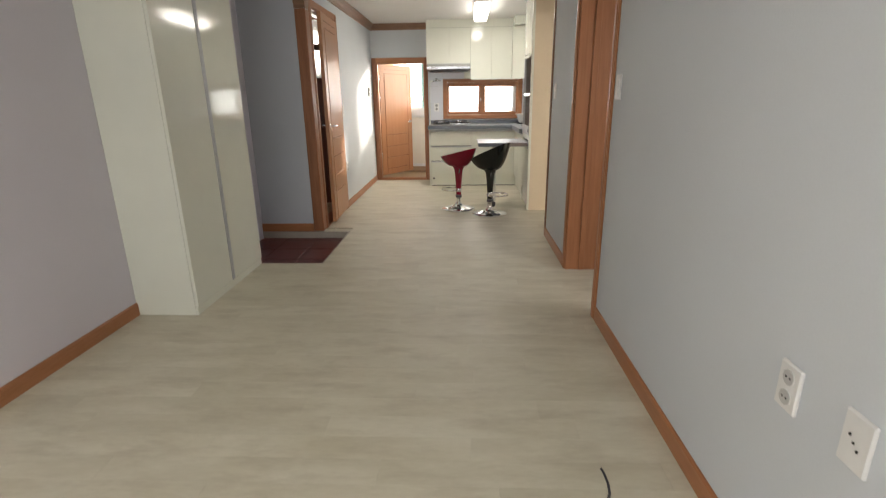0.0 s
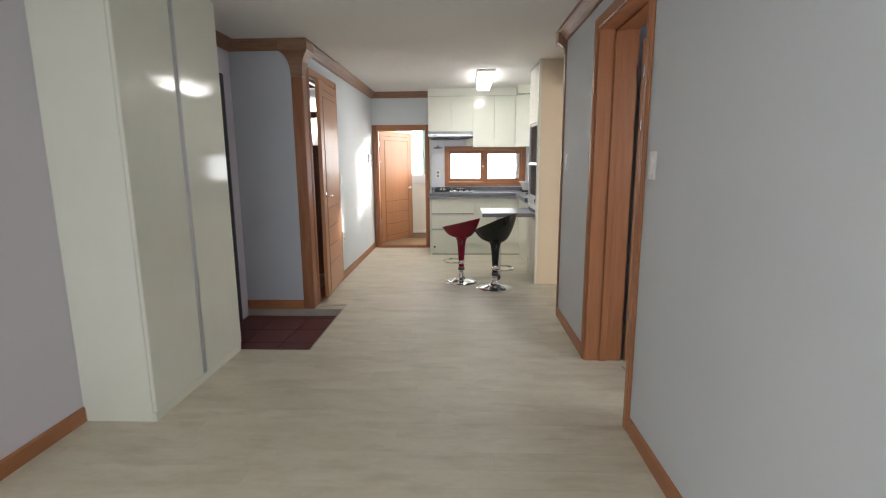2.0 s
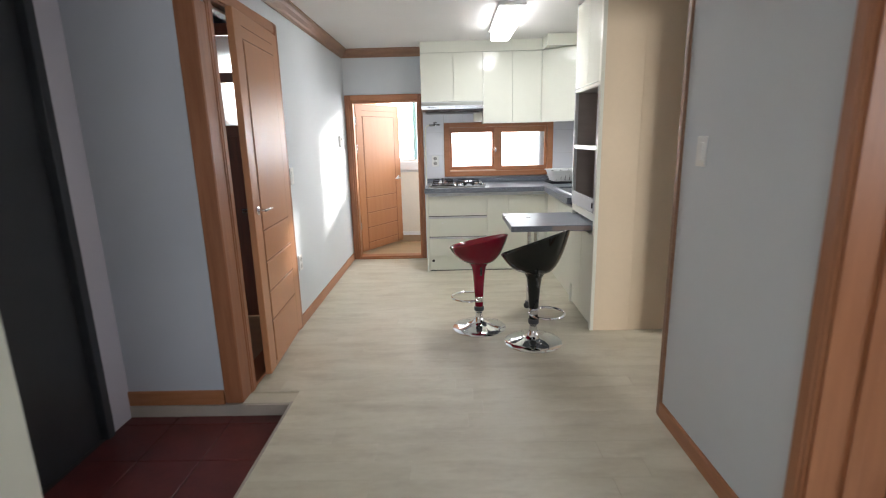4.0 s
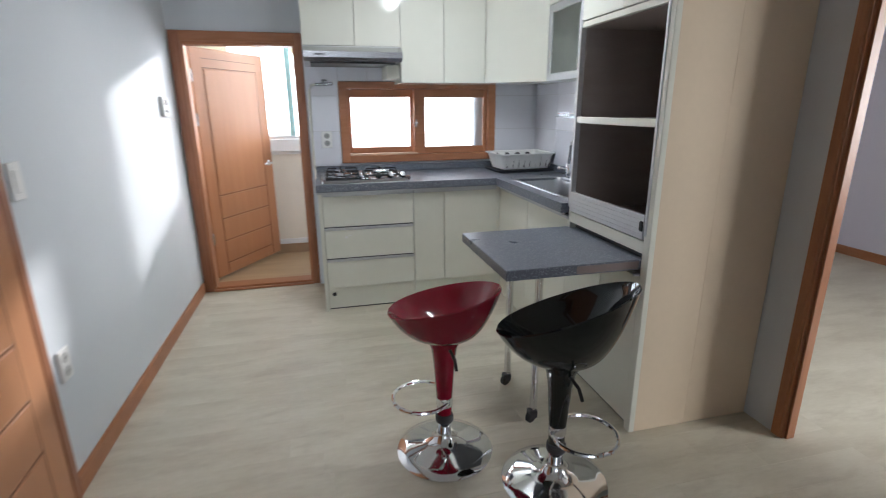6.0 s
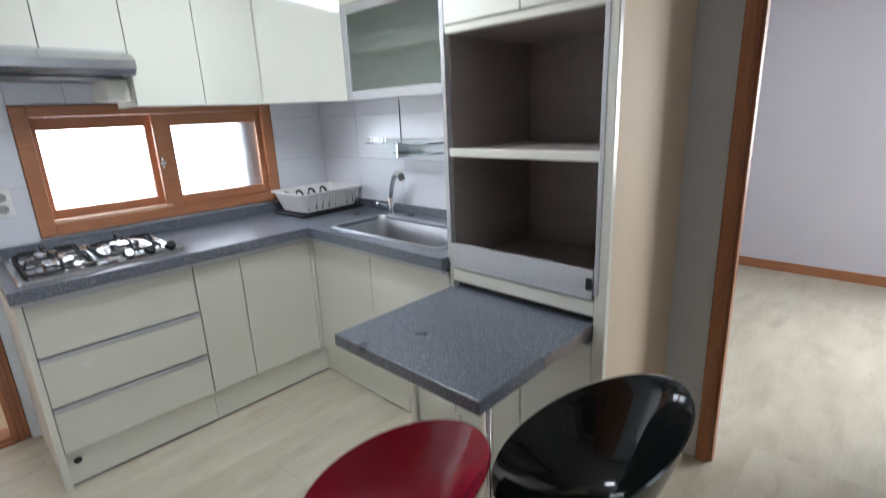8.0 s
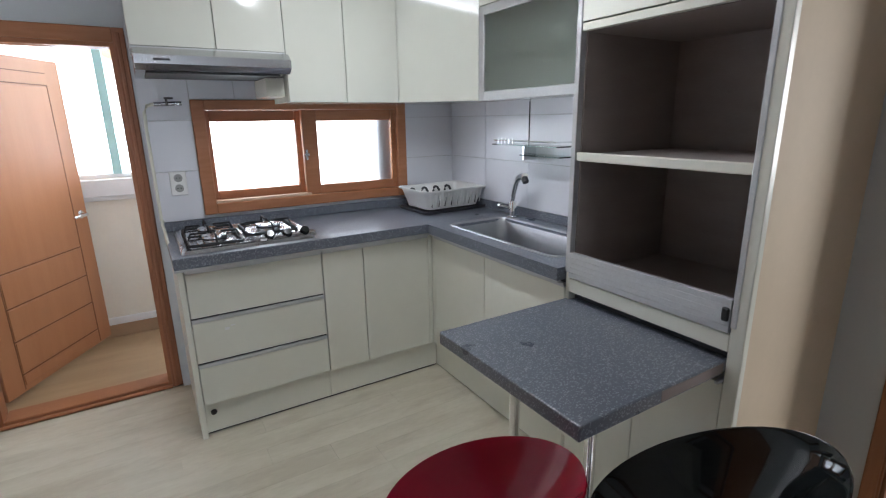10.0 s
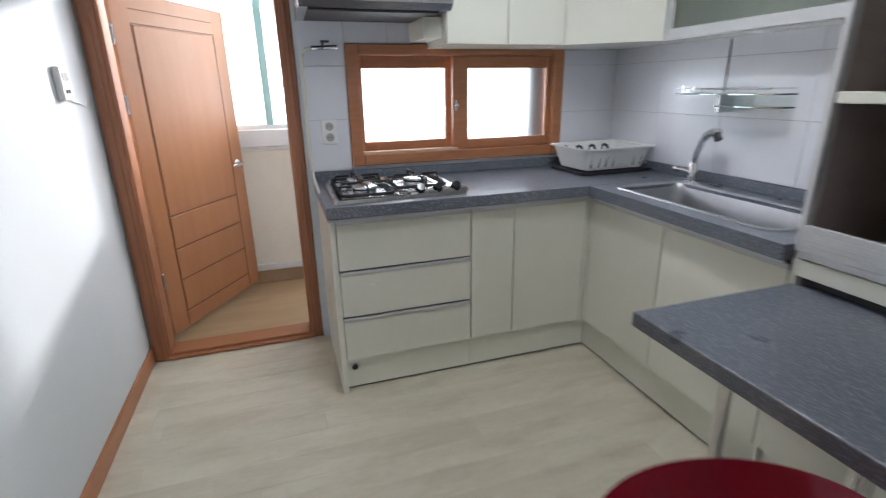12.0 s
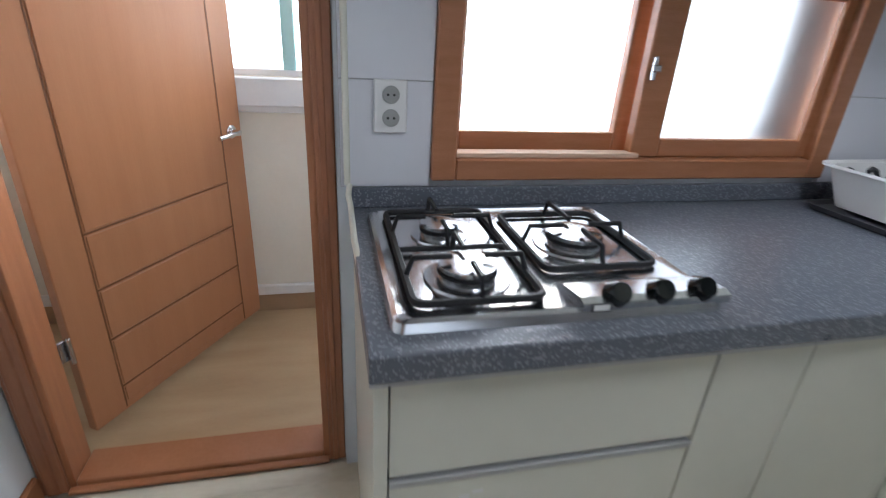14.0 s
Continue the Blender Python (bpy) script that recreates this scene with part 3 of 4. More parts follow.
du = thing("drawer_unit", (0.69, 8.84, 0), "cream-white base unit with three wide drawers", "cabinet")
part("body", box(0.371, 0.967, FY + 0.022, 9.128, PL + 0.01, CB - 0.002), SATIN, du)
part("side_panel", box(0.345, 0.369, FY - 0.004, 9.128, 0.0, CB - 0.002, 0.001), SATIN, du)
for za, zb in ((PL + 0.012, 0.349), (0.375, 0.565), (0.591, 0.792)):
    dr = part("drawer_front", box(0.372, 0.965, FY, FY + 0.02, za, zb, 0.0015), SATIN, du)
    part("grip", grip(bmesh.new(), 0.372, 0.965, zb + 0.004, "x"), ALU, dr, "aluminium grip strip")
# Dark strips behind the grips stand in for the shade in the gaps.
for zb in (0.349, 0.565, 0.792):
    part("finger_gap_shade", box(0.372, 0.965, FY + 0.013, FY + 0.0215, zb, zb + 0.026), GREYP, du)
part("plinth", box(0.371, 0.967, FY + 0.024, FY + 0.042, 0.012, PL + 0.0095), SATIN, du)
# Dark strip under the plinth, coloured as the shade in the floor gap.
part("shadow_gap", box(0.371, 0.967, FY + 0.034, FY + 0.042, 0.0, 0.0118), GREYP, du)
part("vent_cap", lathe([(0.014, 0), (0.014, 0.004), (0.010, 0.006)], 16, Matrix.Translation((0.407, FY + 0.024, 0.112)) @ pose(0, 0, 0, 90)), RUBBER, du, "black round plug")
part("sticker", box(0.50, 0.52, FY - 0.0008, FY + 0.001, 0.51, 0.523), WHITEP, du)
part("sticker", box(0.525, 0.545, FY - 0.0008, FY + 0.001, 0.525, 0.531), WHITEP, du)

cu = thing("base_cabinet", (1.27, 8.84, 0), "cream-white two-door base cabinet in the corner", "cabinet")
part("body", box(0.969, FX + 0.022, FY + 0.022, 9.128, PL + 0.01, CB - 0.002), SATIN, cu)
for xa, xb in ((0.970, 1.180), (1.184, 1.560)):
    part("door", box(xa, xb, FY, FY + 0.02, PL + 0.012, 0.792, 0.0015), SATIN, cu)
part("filler", box(1.563, FX, FY + 0.001, FY + 0.02, PL + 0.01, CB - 0.006, 0.001), SATIN, cu)
part("grip", grip(bmesh.new(), 0.970, 1.56, 0.796, "x"), ALU, cu, "aluminium grip strip")
# Dark strip for the shade behind the grip.
part("finger_gap_shade", box(0.970, 1.56, FY + 0.013, FY + 0.0215, 0.792, CB - 0.003), GREYP, cu)
part("plinth", box(0.969, FX + 0.028, FY + 0.024, FY + 0.042, 0.012, PL + 0.0095), SATIN, cu)
# Dark strip coloured as the shade under the plinth.
part("shadow_gap", box(0.969, FX + 0.03, FY + 0.034, FY + 0.042, 0.0, 0.0118), GREYP, cu)

su = thing("sink_cabinet", (1.83, 8.04, 0), "cream-white base cabinet under the sink", "cabinet")
part("body", boxes((FX + 0.024, XRK - 0.002, 7.537, FY + 0.02, PL + 0.01, 0.64)), SATIN, su)
part("back_panel", box(FX + 0.024, FX + 0.03, 7.537, FY + 0.02, 0.64, CB - 0.002), SATIN, su)
for ya, yb in ((7.54, 8.052), (8.056, FY - 0.028)):
    part("door", box(FX, FX + 0.02, ya, yb, PL + 0.012, 0.792, 0.0015), SATIN, su)
part("grip", grip(bmesh.new(), 7.54, FY - 0.028, 0.796, "y"), ALU, su, "aluminium grip strip")
part("filler", box(FX + 0.001, FX + 0.02, FY - 0.025, FY, PL + 0.01, CB - 0.006, 0.001), SATIN, su)
# Dark strip for the shade behind the grip.
part("finger_gap_shade", box(FX + 0.013, FX + 0.0235, 7.54, FY - 0.028, 0.793, CB - 0.003), GREYP, su)
part("plinth", box(FX + 0.03, FX + 0.048, 7.537, FY + 0.0235, 0.012, PL + 0.0095), SATIN, su)
# Dark strip coloured as the shade under the plinth.
part("shadow_gap", box(FX + 0.04, FX + 0.048, 7.537, FY + 0.03, 0.0, 0.0118), GREYP, su)

# worktop, with a cut-out for the sink
SX0, SX1, SY0, SY1 = 1.645, 1.965, 7.66, 8.40
wt = thing("worktop", (1.2, 8.8, CB), "speckled blue-grey stone-look worktop with upstand", "worktop")
part("slab", box(0.336, XRK - 0.001, FY - 0.045, 9.128, CB, CT, 0.004, 2), STONE, wt)
part("slab", boxes((FX - 0.045, SX0, 7.537, FY - 0.046, CB, CT), (SX1, XRK - 0.001, 7.537, FY - 0.046, CB, CT),
                   (SX0, SX1, 7.537, SY0, CB, CT), (SX0, SX1, SY1, FY - 0.046, CB, CT)), STONE, wt)
part("upstand", box(0.336, XRK - 0.001, 9.108, 9.127, CT, CT + 0.05, 0.003), STONE, wt)
part("upstand", box(XRK - 0.02, XRK - 0.002, 7.537, 9.107, CT, CT + 0.05, 0.003), STONE, wt)
part("edge_strip", box(0.337, FX - 0.03, FY - 0.038, FY - 0.02, CB - 0.012, CB - 0.0005, 0.002), ALU, wt)
part("edge_strip", box(FX - 0.038, FX - 0.02, 7.54, FY - 0.04, CB - 0.012, CB - 0.0005, 0.002), ALU, wt)

sk = thing("sink", (1.82, 8.04, CT), "stainless steel inset sink", "sink")


def rr(x0, x1, y0, y1, z, r, n=5):
    pts = []
    for cx, cy, a0 in ((x1 - r, y1 - r, 0), (x0 + r, y1 - r, 90), (x0 + r, y0 + r, 180), (x1 - r, y0 + r, 270)):
        for i in range(n):
            a = radians(a0 + 90 * i / (n - 1))
            pts.append((cx + r * math.cos(a), cy + r * math.sin(a), z))
    return pts


def loft(rings, cap_end=True, cap_start=False):
    bm = bmesh.new()
    vs = [[bm.verts.new(p) for p in ring] for ring in rings]
    n = len(vs[0])
    for a, b in zip(vs, vs[1:]):
        for i in range(n):
            bm.faces.new((a[i], a[(i + 1) % n], b[(i + 1) % n], b[i]))
    if cap_end:
        bm.faces.new(vs[-1])
    if cap_start:
        bm.faces.new(vs[0][::-1])
    bmesh.ops.recalc_face_normals(bm, faces=bm.faces)
    return bm


part("basin", loft([rr(SX0 - 0.03, SX1 + 0.03, SY0 - 0.03, SY1 + 0.03, CT + 0.001, 0.05), rr(SX0 - 0.028, SX1 + 0.028, SY0 - 0.028, SY1 + 0.028, CT + 0.006, 0.05),
                    rr(SX0 - 0.008, SX1 + 0.008, SY0 - 0.008, SY1 + 0.008, CT + 0.004, 0.05), rr(SX0 + 0.003, SX1 - 0.003, SY0 + 0.003, SY1 - 0.003, CT - 0.02, 0.05),
                    rr(SX0 + 0.012, SX1 - 0.012, SY0 + 0.012, SY1 - 0.012, CT - 0.16, 0.06), rr(SX0 + 0.05, SX1 - 0.05, SY0 + 0.05, SY1 - 0.05, CT - 0.185, 0.06)]), SINKM, sk, smooth=True)
part("drain", lathe([(0.045, CT - 0.186), (0.045, CT - 0.180), (0.03, CT - 0.182)], 24, Matrix.Translation((1.83, 8.1, 0))), CHROME, sk)

FAX, FAY = 2.02, 8.385
fc = thing("faucet", (FAX, FAY, CT), "chrome sink faucet with a pull-out spray head", "faucet")
part("column", lathe([(0.03, 0), (0.03, 0.006), (0.021, 0.012), (0.021, 0.085), (0.017, 0.095)], 20), CHROME, fc, local=True, smooth=True)
part("spout", tube([(0, 0, 0.08), (-0.005, -0.015, 0.14), (-0.02, -0.055, 0.20), (-0.03, -0.085, 0.228)], 0.014), CHROME, fc, local=True, smooth=True)
part("spray_head", tube([(-0.028, -0.08, 0.222), (-0.04, -0.115, 0.241), (-0.055, -0.16, 0.244)], 0.02, 14), CHROME, fc, local=True, smooth=True)
part("nozzle", tube([(-0.053, -0.154, 0.238), (-0.056, -0.17, 0.216)], 0.017), GREYP, fc, local=True, smooth=True)
part("lever", tube([(-0.005, 0.015, 0.05), (-0.015, 0.045, 0.054), (-0.025, 0.072, 0.058)], 0.009), CHROME, fc, local=True, smooth=True)
part("lever_knob", lathe([(0.014, -0.012), (0.016, 0), (0.014, 0.012)], 14, Matrix.Translation((-0.027, 0.076, 0.058)) @ pose(0, 0, 0, 90)), CHROME, fc, local=True, smooth=True)

# ---- gas hob ----
HX0, HX1, HY0, HY1 = 0.385, 0.965, 8.525, 9.02
hb = thing("gas_hob", (0.67, 8.78, CT), "stainless steel gas hob with three burners and black grates", "gas hob")
part("tray", loft([rr(HX0, HX1, HY0, HY1, CT + 0.001, 0.02), rr(HX0 + 0.004, HX1 - 0.004, HY0 + 0.004, HY1 - 0.004, CT + 0.016, 0.02),
                   rr(HX0 + 0.012, HX1 - 0.012, HY0 + 0.012, HY1 - 0.012, CT + 0.02, 0.018), rr(HX0 + 0.025, HX1 - 0.025, HY0 + 0.025, HY1 - 0.025, CT + 0.015, 0.016)], True, True), STEEL, hb, smooth=True)
bm = bmesh.new()
prof = [(0.0, CT + 0.014), (0.0, CT + 0.03), (0.014, CT + 0.035), (0.075, CT + 0.027), (0.10, CT + 0.015)]
for (xa, za) in ((0.69, 1), (0.966, 1)):
    for o, z in prof:
        bm.verts.new((xa, HY0 + 0.004 + o, z))
bm.verts.ensure_lookup_table()
for i in range(4):
    bm.faces.new((bm.verts[i], bm.verts[i + 1], bm.verts[i + 6], bm.verts[i + 5]))
bm.faces.new([bm.verts[i] for i in range(5)])
bm.faces.new([bm.verts[i] for i in range(5, 10)][::-1])
bmesh.ops.recalc_face_normals(bm, faces=bm.faces)
part("control_panel", bm, STEEL, hb)
for kx in (0.755, 0.835, 0.915):
    k = part("knob", lathe([(0.024, 0), (0.022, 0.008), (0.018, 0.022), (0.016, 0.024)], 20, Matrix.Translation((kx, HY0 + 0.022, CT + 0.034)) @ pose(0, 0, 0, 52)), BLACKP, hb, "black burner knob", smooth=True)
part("panel_label", box(0.706, 0.740, HY0 + 0.0025, HY0 + 0.0038, CT + 0.015, CT + 0.03), GREYP, hb)
part("panel_label", box(0.709, 0.737, HY0 + 0.0018, HY0 + 0.0032, CT + 0.0175, CT + 0.0275), WHITEP, hb)
for bx, by, br in ((0.535, 8.665, 0.052), (0.525, 8.86, 0.040), (0.80, 8.79, 0.057)):
    bn = part("burner", lathe([(br * 1.5, CT + 0.015), (br * 1.45, CT + 0.019), (br, CT + 0.02), (br * 0.95, CT + 0.036), (br * 1.02, CT + 0.038), (br, CT + 0.046), (br * 0.6, CT + 0.049)], 28,
                             Matrix.Translation((bx, by, 0))), STEEL, hb, smooth=True)
    part("cap_ring", lathe([(br * 1.03, CT + 0.03), (br * 1.03, CT + 0.036)], 28, Matrix.Translation((bx, by, 0))), IRON, bn)


def grate(x0, x1, y0, y1, centres):
    z = CT + 0.024
    bm = tube(rr(x0, x1, y0, y1, z, 0.02, 4), 0.0072, 6, True)
    for (cx, cy) in centres:
        for dx, dy in ((1, 0), (-1, 0), (0, 1), (0, -1)):
            ex = x1 if dx > 0 else x0 if dx < 0 else cx
            ey = y1 if dy > 0 else y0 if dy < 0 else cy
            if len(centres) > 1 and dy and abs(ey - cy) > 0.15:
                ey = (y0 + y1) / 2
            p0 = Vector((ex, ey, z))
            p1 = Vector((cx + dx * 0.03, cy + dy * 0.03, z + 0.036))
            q = Vector((ex + (cx - ex) * 0.12, ey + (cy - ey) * 0.12, z + 0.036))
            join(bm, tube([p0, q, p1], 0.0055, 6))
    if len(centres) > 1:
        join(bm, tube([(x0, (y0 + y1) / 2, z), (x1, (y0 + y1) / 2, z)], 0.0055, 6))
    return bm


part("grate", grate(0.425, 0.645, 8.57, 8.985, [(0.535, 8.665), (0.525, 8.86)]), IRON, hb, "black iron pan support", smooth=True)
part("grate", grate(0.685, 0.915, 8.665, 8.95, [(0.80, 8.79)]), IRON, hb, "black iron pan support", smooth=True)

hb.location += Vector((-0.012, 0.022, 0))

# ---- window over the worktop ----
wd = thing("window_1", (1.115, 9.13, 0.955), "orange-brown wooden sliding window with bright panes", "window", kind="structure")
X0, X1, Z0, Z1 = 0.538, 1.74, 0.945, 1.53
part("window_frame", boxes((X0, X0 + 0.062, 9.105, 9.275, Z0, Z1), (X1 - 0.062, X1, 9.105, 9.275, Z0, Z1), (X0 + 0.062, X1 - 0.062, 9.105, 9.275, Z1 - 0.05, Z1),
                            (X0 + 0.062, X1 - 0.062, 9.105, 9.275, Z0, Z0 + 0.055), bevel=0.004), WOODH, wd)
part("track", boxes((X0 + 0.064, 1.115, 9.12, 9.165, Z0 + 0.055, Z0 + 0.068), bevel=0.002), mat("pale_worn_wood", (0.66, 0.47, 0.34), 0.45), wd)


def sash(xa, xb, y0, y1, z0, z1, l, r, tp, bt, pane_mat, label):
    s = part("sash", boxes((xa, xa + l, y0, y1, z0, z1), (xb - r, xb, y0, y1, z0, z1), (xa + l, xb - r, y0, y1, z1 - tp, z1), (xa + l, xb - r, y0, y1, z0, z0 + bt), bevel=0.003), WOODH, wd, label)
    p = part("pane", box(xa + l - 0.004, xb - r + 0.004, (y0 + y1) / 2 - 0.002, (y0 + y1) / 2 + 0.002, z0 + bt - 0.004, z1 - tp + 0.004), pane_mat, s)
    p.visible_shadow = False
    return s


sash(X0 + 0.048, 1.125, 9.20, 9.235, Z0 + 0.056, Z1 - 0.051, 0.042, 0.05, 0.058, 0.052, CLEAR, "back sash with clear glass")
sash(1.095, X1 - 0.02, 9.135, 9.17, Z0 + 0.056, Z1 - 0.051, 0.085, 0.07, 0.062, 0.05, FROST, "front sash with frosted glass")
# Added grey band behind the frosted pane, for the exterior shade at its edge.
part("shade_band", box(1.60, 1.675, 9.245, 9.272, Z0 + 0.056, Z1 - 0.051, 0.003), GREYP, wd)
part("latch", boxes((1.103, 1.115, 9.12, 9.134, 1.20, 1.26), (1.097, 1.121, 9.112, 9.12, 1.222, 1.24), bevel=0.003), STEEL, wd, "small steel sash latch")

# tiles round the window
tl = thing("tiled_splashback", (0.42, 9.13, CT), "white glazed wall tiles over the worktop", "tiles", kind="structure")
part("grout", boxes((0.318, 0.538, 9.1235, 9.1285, CT + 0.05, 1.72), (0.538, 1.74, 9.1235, 9.1285, 1.532, 1.72), (1.74, XRK - 0.003, 9.1235, 9.1285, CT + 0.05, 1.72)), GROUT, tl)
part("grout", box(XRK - 0.0075, XRK - 0.0025, 7.537, 9.12, CT + 0.05, 1.56), GROUT, tl)
g = 0.0012
def tile(x0, x1, y0, y1, z0, z1):
    part("tile", box(x0, x1, y0, y1, z0, z1, 0.001), TILEW, tl)


for za, zb in ((CT + 0.051, 1.18), (1.18, 1.43), (1.43, 1.719)):
    tile(0.319, 0.536, 9.119, 9.125, za + g, zb - g)
    tile(1.742, XRK - 0.009, 9.119, 9.125, za + g, zb - g)
for xa, xb in ((0.538, 0.75), (0.75, 1.15), (1.15, 1.74)):
    tile(xa + g, xb - g, 9.119, 9.125, 1.534, 1.719)
for ya, yb in ((7.54, 7.94), (7.94, 8.34), (8.34, 8.74), (8.74, 9.118)):
    for za, zb in ((CT + 0.051, 1.18), (1.18, 1.43), (1.43, 1.559)):
        tile(XRK - 0.012, XRK - 0.006, ya + g, yb - g, za + g, zb - g)

# ---- wall units ----
UB, UF = 1.508, 8.80
hu = thing("hood_cabinet", (0.63, 8.96, 1.72), "cream-white gloss wall cabinet above the hood", "cabinet")
part("body", box(0.316, 0.95, UF + 0.02, 9.128, 1.722, CH - 0.111), GLOSS, hu)
for xa, xb in ((0.317, 0.646), (0.650, 0.949)):
    part("door", box(xa, xb, UF, UF + 0.019, 1.735, CH - 0.115, 0.002), GLOSS, hu)
part("grip", box(0.317, 0.949, UF - 0.003, UF + 0.02, 1.722, 1.733, 0.002), ALU, hu)
hd = thing("range_hood", (0.63, 8.9, 1.62), "slim stainless range hood under the cabinet", "range hood")
bm = bmesh.new()
pr = [(8.70, 1.655), (8.70, 1.69), (8.745, 1.72), (9.118, 1.72), (9.118, 1.625), (8.735, 1.632)]
vs = [[bm.verts.new((x, y, z)) for y, z in pr] for x in (0.322, 0.948)]
for i in range(6):
    bm.faces.new((vs[0][i], vs[0][(i + 1) % 6], vs[1][(i + 1) % 6], vs[1][i]))
bm.faces.new(vs[0]), bm.faces.new(vs[1][::-1])
bmesh.ops.recalc_face_normals(bm, faces=bm.faces)
part("canopy", bm, STEEL, hd)
# Thin dark plate across the underside of the canopy.
part("dark_underside", box(0.36, 0.91, 8.76, 9.08, 1.6225, 1.630, 0.002), GREYP, hd)
part("badge", box(0.39, 0.45, 8.697, 8.7005, 1.668, 1.676), GREYP, hd)
part("duct_box", box(0.86, 0.947, 8.86, 9.117, 1.535, 1.624, 0.003), SATIN, hd)

wu = thing("wall_cabinet", (1.23, 8.96, UB), "cream-white gloss two-door wall cabinet beside the lamp", "cabinet")
part("body", box(0.952, 1.545, UF + 0.02, 9.117, UB, CH - 0.111), GLOSS, wu)
for xa, xb in ((0.953, 1.248), (1.252, 1.544)):
    part("door", box(xa, xb, UF, UF + 0.019, UB, CH - 0.115, 0.002), GLOSS, wu)

ku = thing("corner_wall_cabinet", (1.8, 8.85, UB), "cream-white gloss diagonal corner wall cabinet", "cabinet")
bm = bmesh.new()
poly = [(1.547, 9.117), (1.547, UF + 0.02), (1.907, 8.545), (XRK - 0.013, 8.545), (XRK - 0.013, 9.117)]
lo, hi = [bm.verts.new((*p, UB)) for p in poly], [bm.verts.new((*p, CH - 0.111)) for p in poly]
for i in range(5):
    bm.faces.new((lo[i], lo[(i + 1) % 5], hi[(i + 1) % 5], hi[i]))
bm.faces.new(lo[::-1]), bm.faces.new(hi)
bmesh.ops.recalc_face_normals(bm, faces=bm.faces)
part("body", bm, GLOSS, ku)
a, b = Vector((1.549, UF + 0.001)), Vector((1.893, 8.532))
ln = (b - a).length
bm = box(0.002, ln - 0.002, 0, 0.018, UB, CH - 0.115, 0.002)
bm.transform(Matrix.Translation((a.x, a.y, 0)) @ pose(0, 0, 0, 0, 0, math.degrees(math.atan2(b.y - a.y, b.x - a.x))))
part("door", bm, GLOSS, ku)

gu = thing("glass_wall_cabinet", (1.97, 8.05, UB), "wall cabinet with an aluminium-framed frosted glass door", "cabinet")
gx = 1.912
part("body", boxes((gx, XRK - 0.013, 7.54, 8.543, UB, UB + 0.018), (gx, XRK - 0.013, 7.54, 8.543, CH - 0.131, CH - 0.111), (XRK - 0.02, XRK - 0.013, 7.54, 8.543, UB + 0.018, CH - 0.131),
                   (gx, XRK - 0.02, 8.525, 8.543, UB + 0.018, CH - 0.131), (gx, XRK - 0.02, 7.54, 7.558, UB + 0.018, CH - 0.131)), GLOSS, gu)
part("shelf", box(gx + 0.01, XRK - 0.02, 7.56, 8.524, 1.74, 1.755), SATIN, gu)
dr = part("door", boxes((gx - 0.02, gx - 0.001, 8.49, 8.535, UB, 1.97), (gx - 0.02, gx - 0.001, 7.545, 7.59, UB, 1.97), (gx - 0.02, gx - 0.001, 7.59, 8.49, UB, UB + 0.045), (gx - 0.02, gx - 0.001, 7.59, 8.49, 1.925, 1.97), bevel=0.002), ALU, gu, "aluminium door frame")
part("pane", box(gx - 0.012, gx - 0.008, 7.586, 8.494, UB + 0.04, 1.93), FROSTCAB, dr)
part("door", box(gx - 0.02, gx - 0.001, 7.545, 8.535, 1.974, CH - 0.115, 0.002), GLOSS, gu)
cn = thing("cornice", (1.2, 8.9, CH - 0.11), "cream filler strip between cabinets and ceiling", "trim", kind="structure")
part("strip", boxes((0.317, 1.55, UF + 0.004, 9.12, CH - 0.110, CH - 0.002), (1.55, XRK - 0.01, 8.56, 9.12, CH - 0.110, CH - 0.002), (gx - 0.015, XRK - 0.01, 7.54, 8.56, CH - 0.110, CH - 0.002)), GLOSS, cn)

# glass shelf over the sink
gs = thing("glass_wall_shelf", (2.0, 8.3, 1.26), "small green-edged glass shelf with a chrome rail", "shelf")
part("glass_plate", box(1.96, XRK - 0.013, 8.00, 8.50, 1.275, 1.281, 0.001), GREENGLASS, gs)
part("glass_plate", box(1.98, XRK - 0.013, 8.00, 8.29, 1.225, 1.231, 0.001), GREENGLASS, gs)
part("rail", tube([(XRK - 0.015, 8.49, 1.30), (1.97, 8.49, 1.30), (1.97, 8.01, 1.30), (XRK - 0.015, 8.01, 1.30)], 0.004), CHROME, gs)
part("bracket", boxes((2.00, XRK - 0.013, 8.278, 8.29, 1.20, 1.274), bevel=0.002), CHROME, gs)
for i in range(5):
    part("hook", tube([(1.965, 8.33 + 0.03 * i, 1.282), (1.965, 8.33 + 0.03 * i, 1.312)], 0.003, 6), CHROME, gs)
part("cord", tube([(XRK - 0.014, 8.34, 1.50), (XRK - 0.014, 8.34, 1.282)], 0.003, 6), GREYP, gs)

# ---- tall unit with pull-out table ----
TX, TY0, TY1 = 1.582, 6.90, 7.533
tu = thing("tall_unit", (1.94, 7.24, 0), "tall cream unit with two dark open niches and a roller shutter", "cabinet")
part("side_panel", box(TX, 1.85, TY0 - 0.021, TY0 - 0.001, 0, CH - 0.003, 0.0015), BEIGE, tu, "beige laminate side panel")
part("side_panel", box(1.851, 2.172, TY0 - 0.019, TY0 - 0.001, 0, CH - 0.003, 0.0015), BEIGE, tu, "beige laminate side panel")
part("side_panel", box(TX, XRK + 0.06, TY1 - 0.018, TY1, 0, CH - 0.003, 0.0015), SATIN, tu)
part("edge_trim", boxes((TX - 0.006, TX + 0.02, TY0 - 0.022, TY0 + 0.018, 0.0, CH - 0.004), bevel=0.002), SATIN, tu)
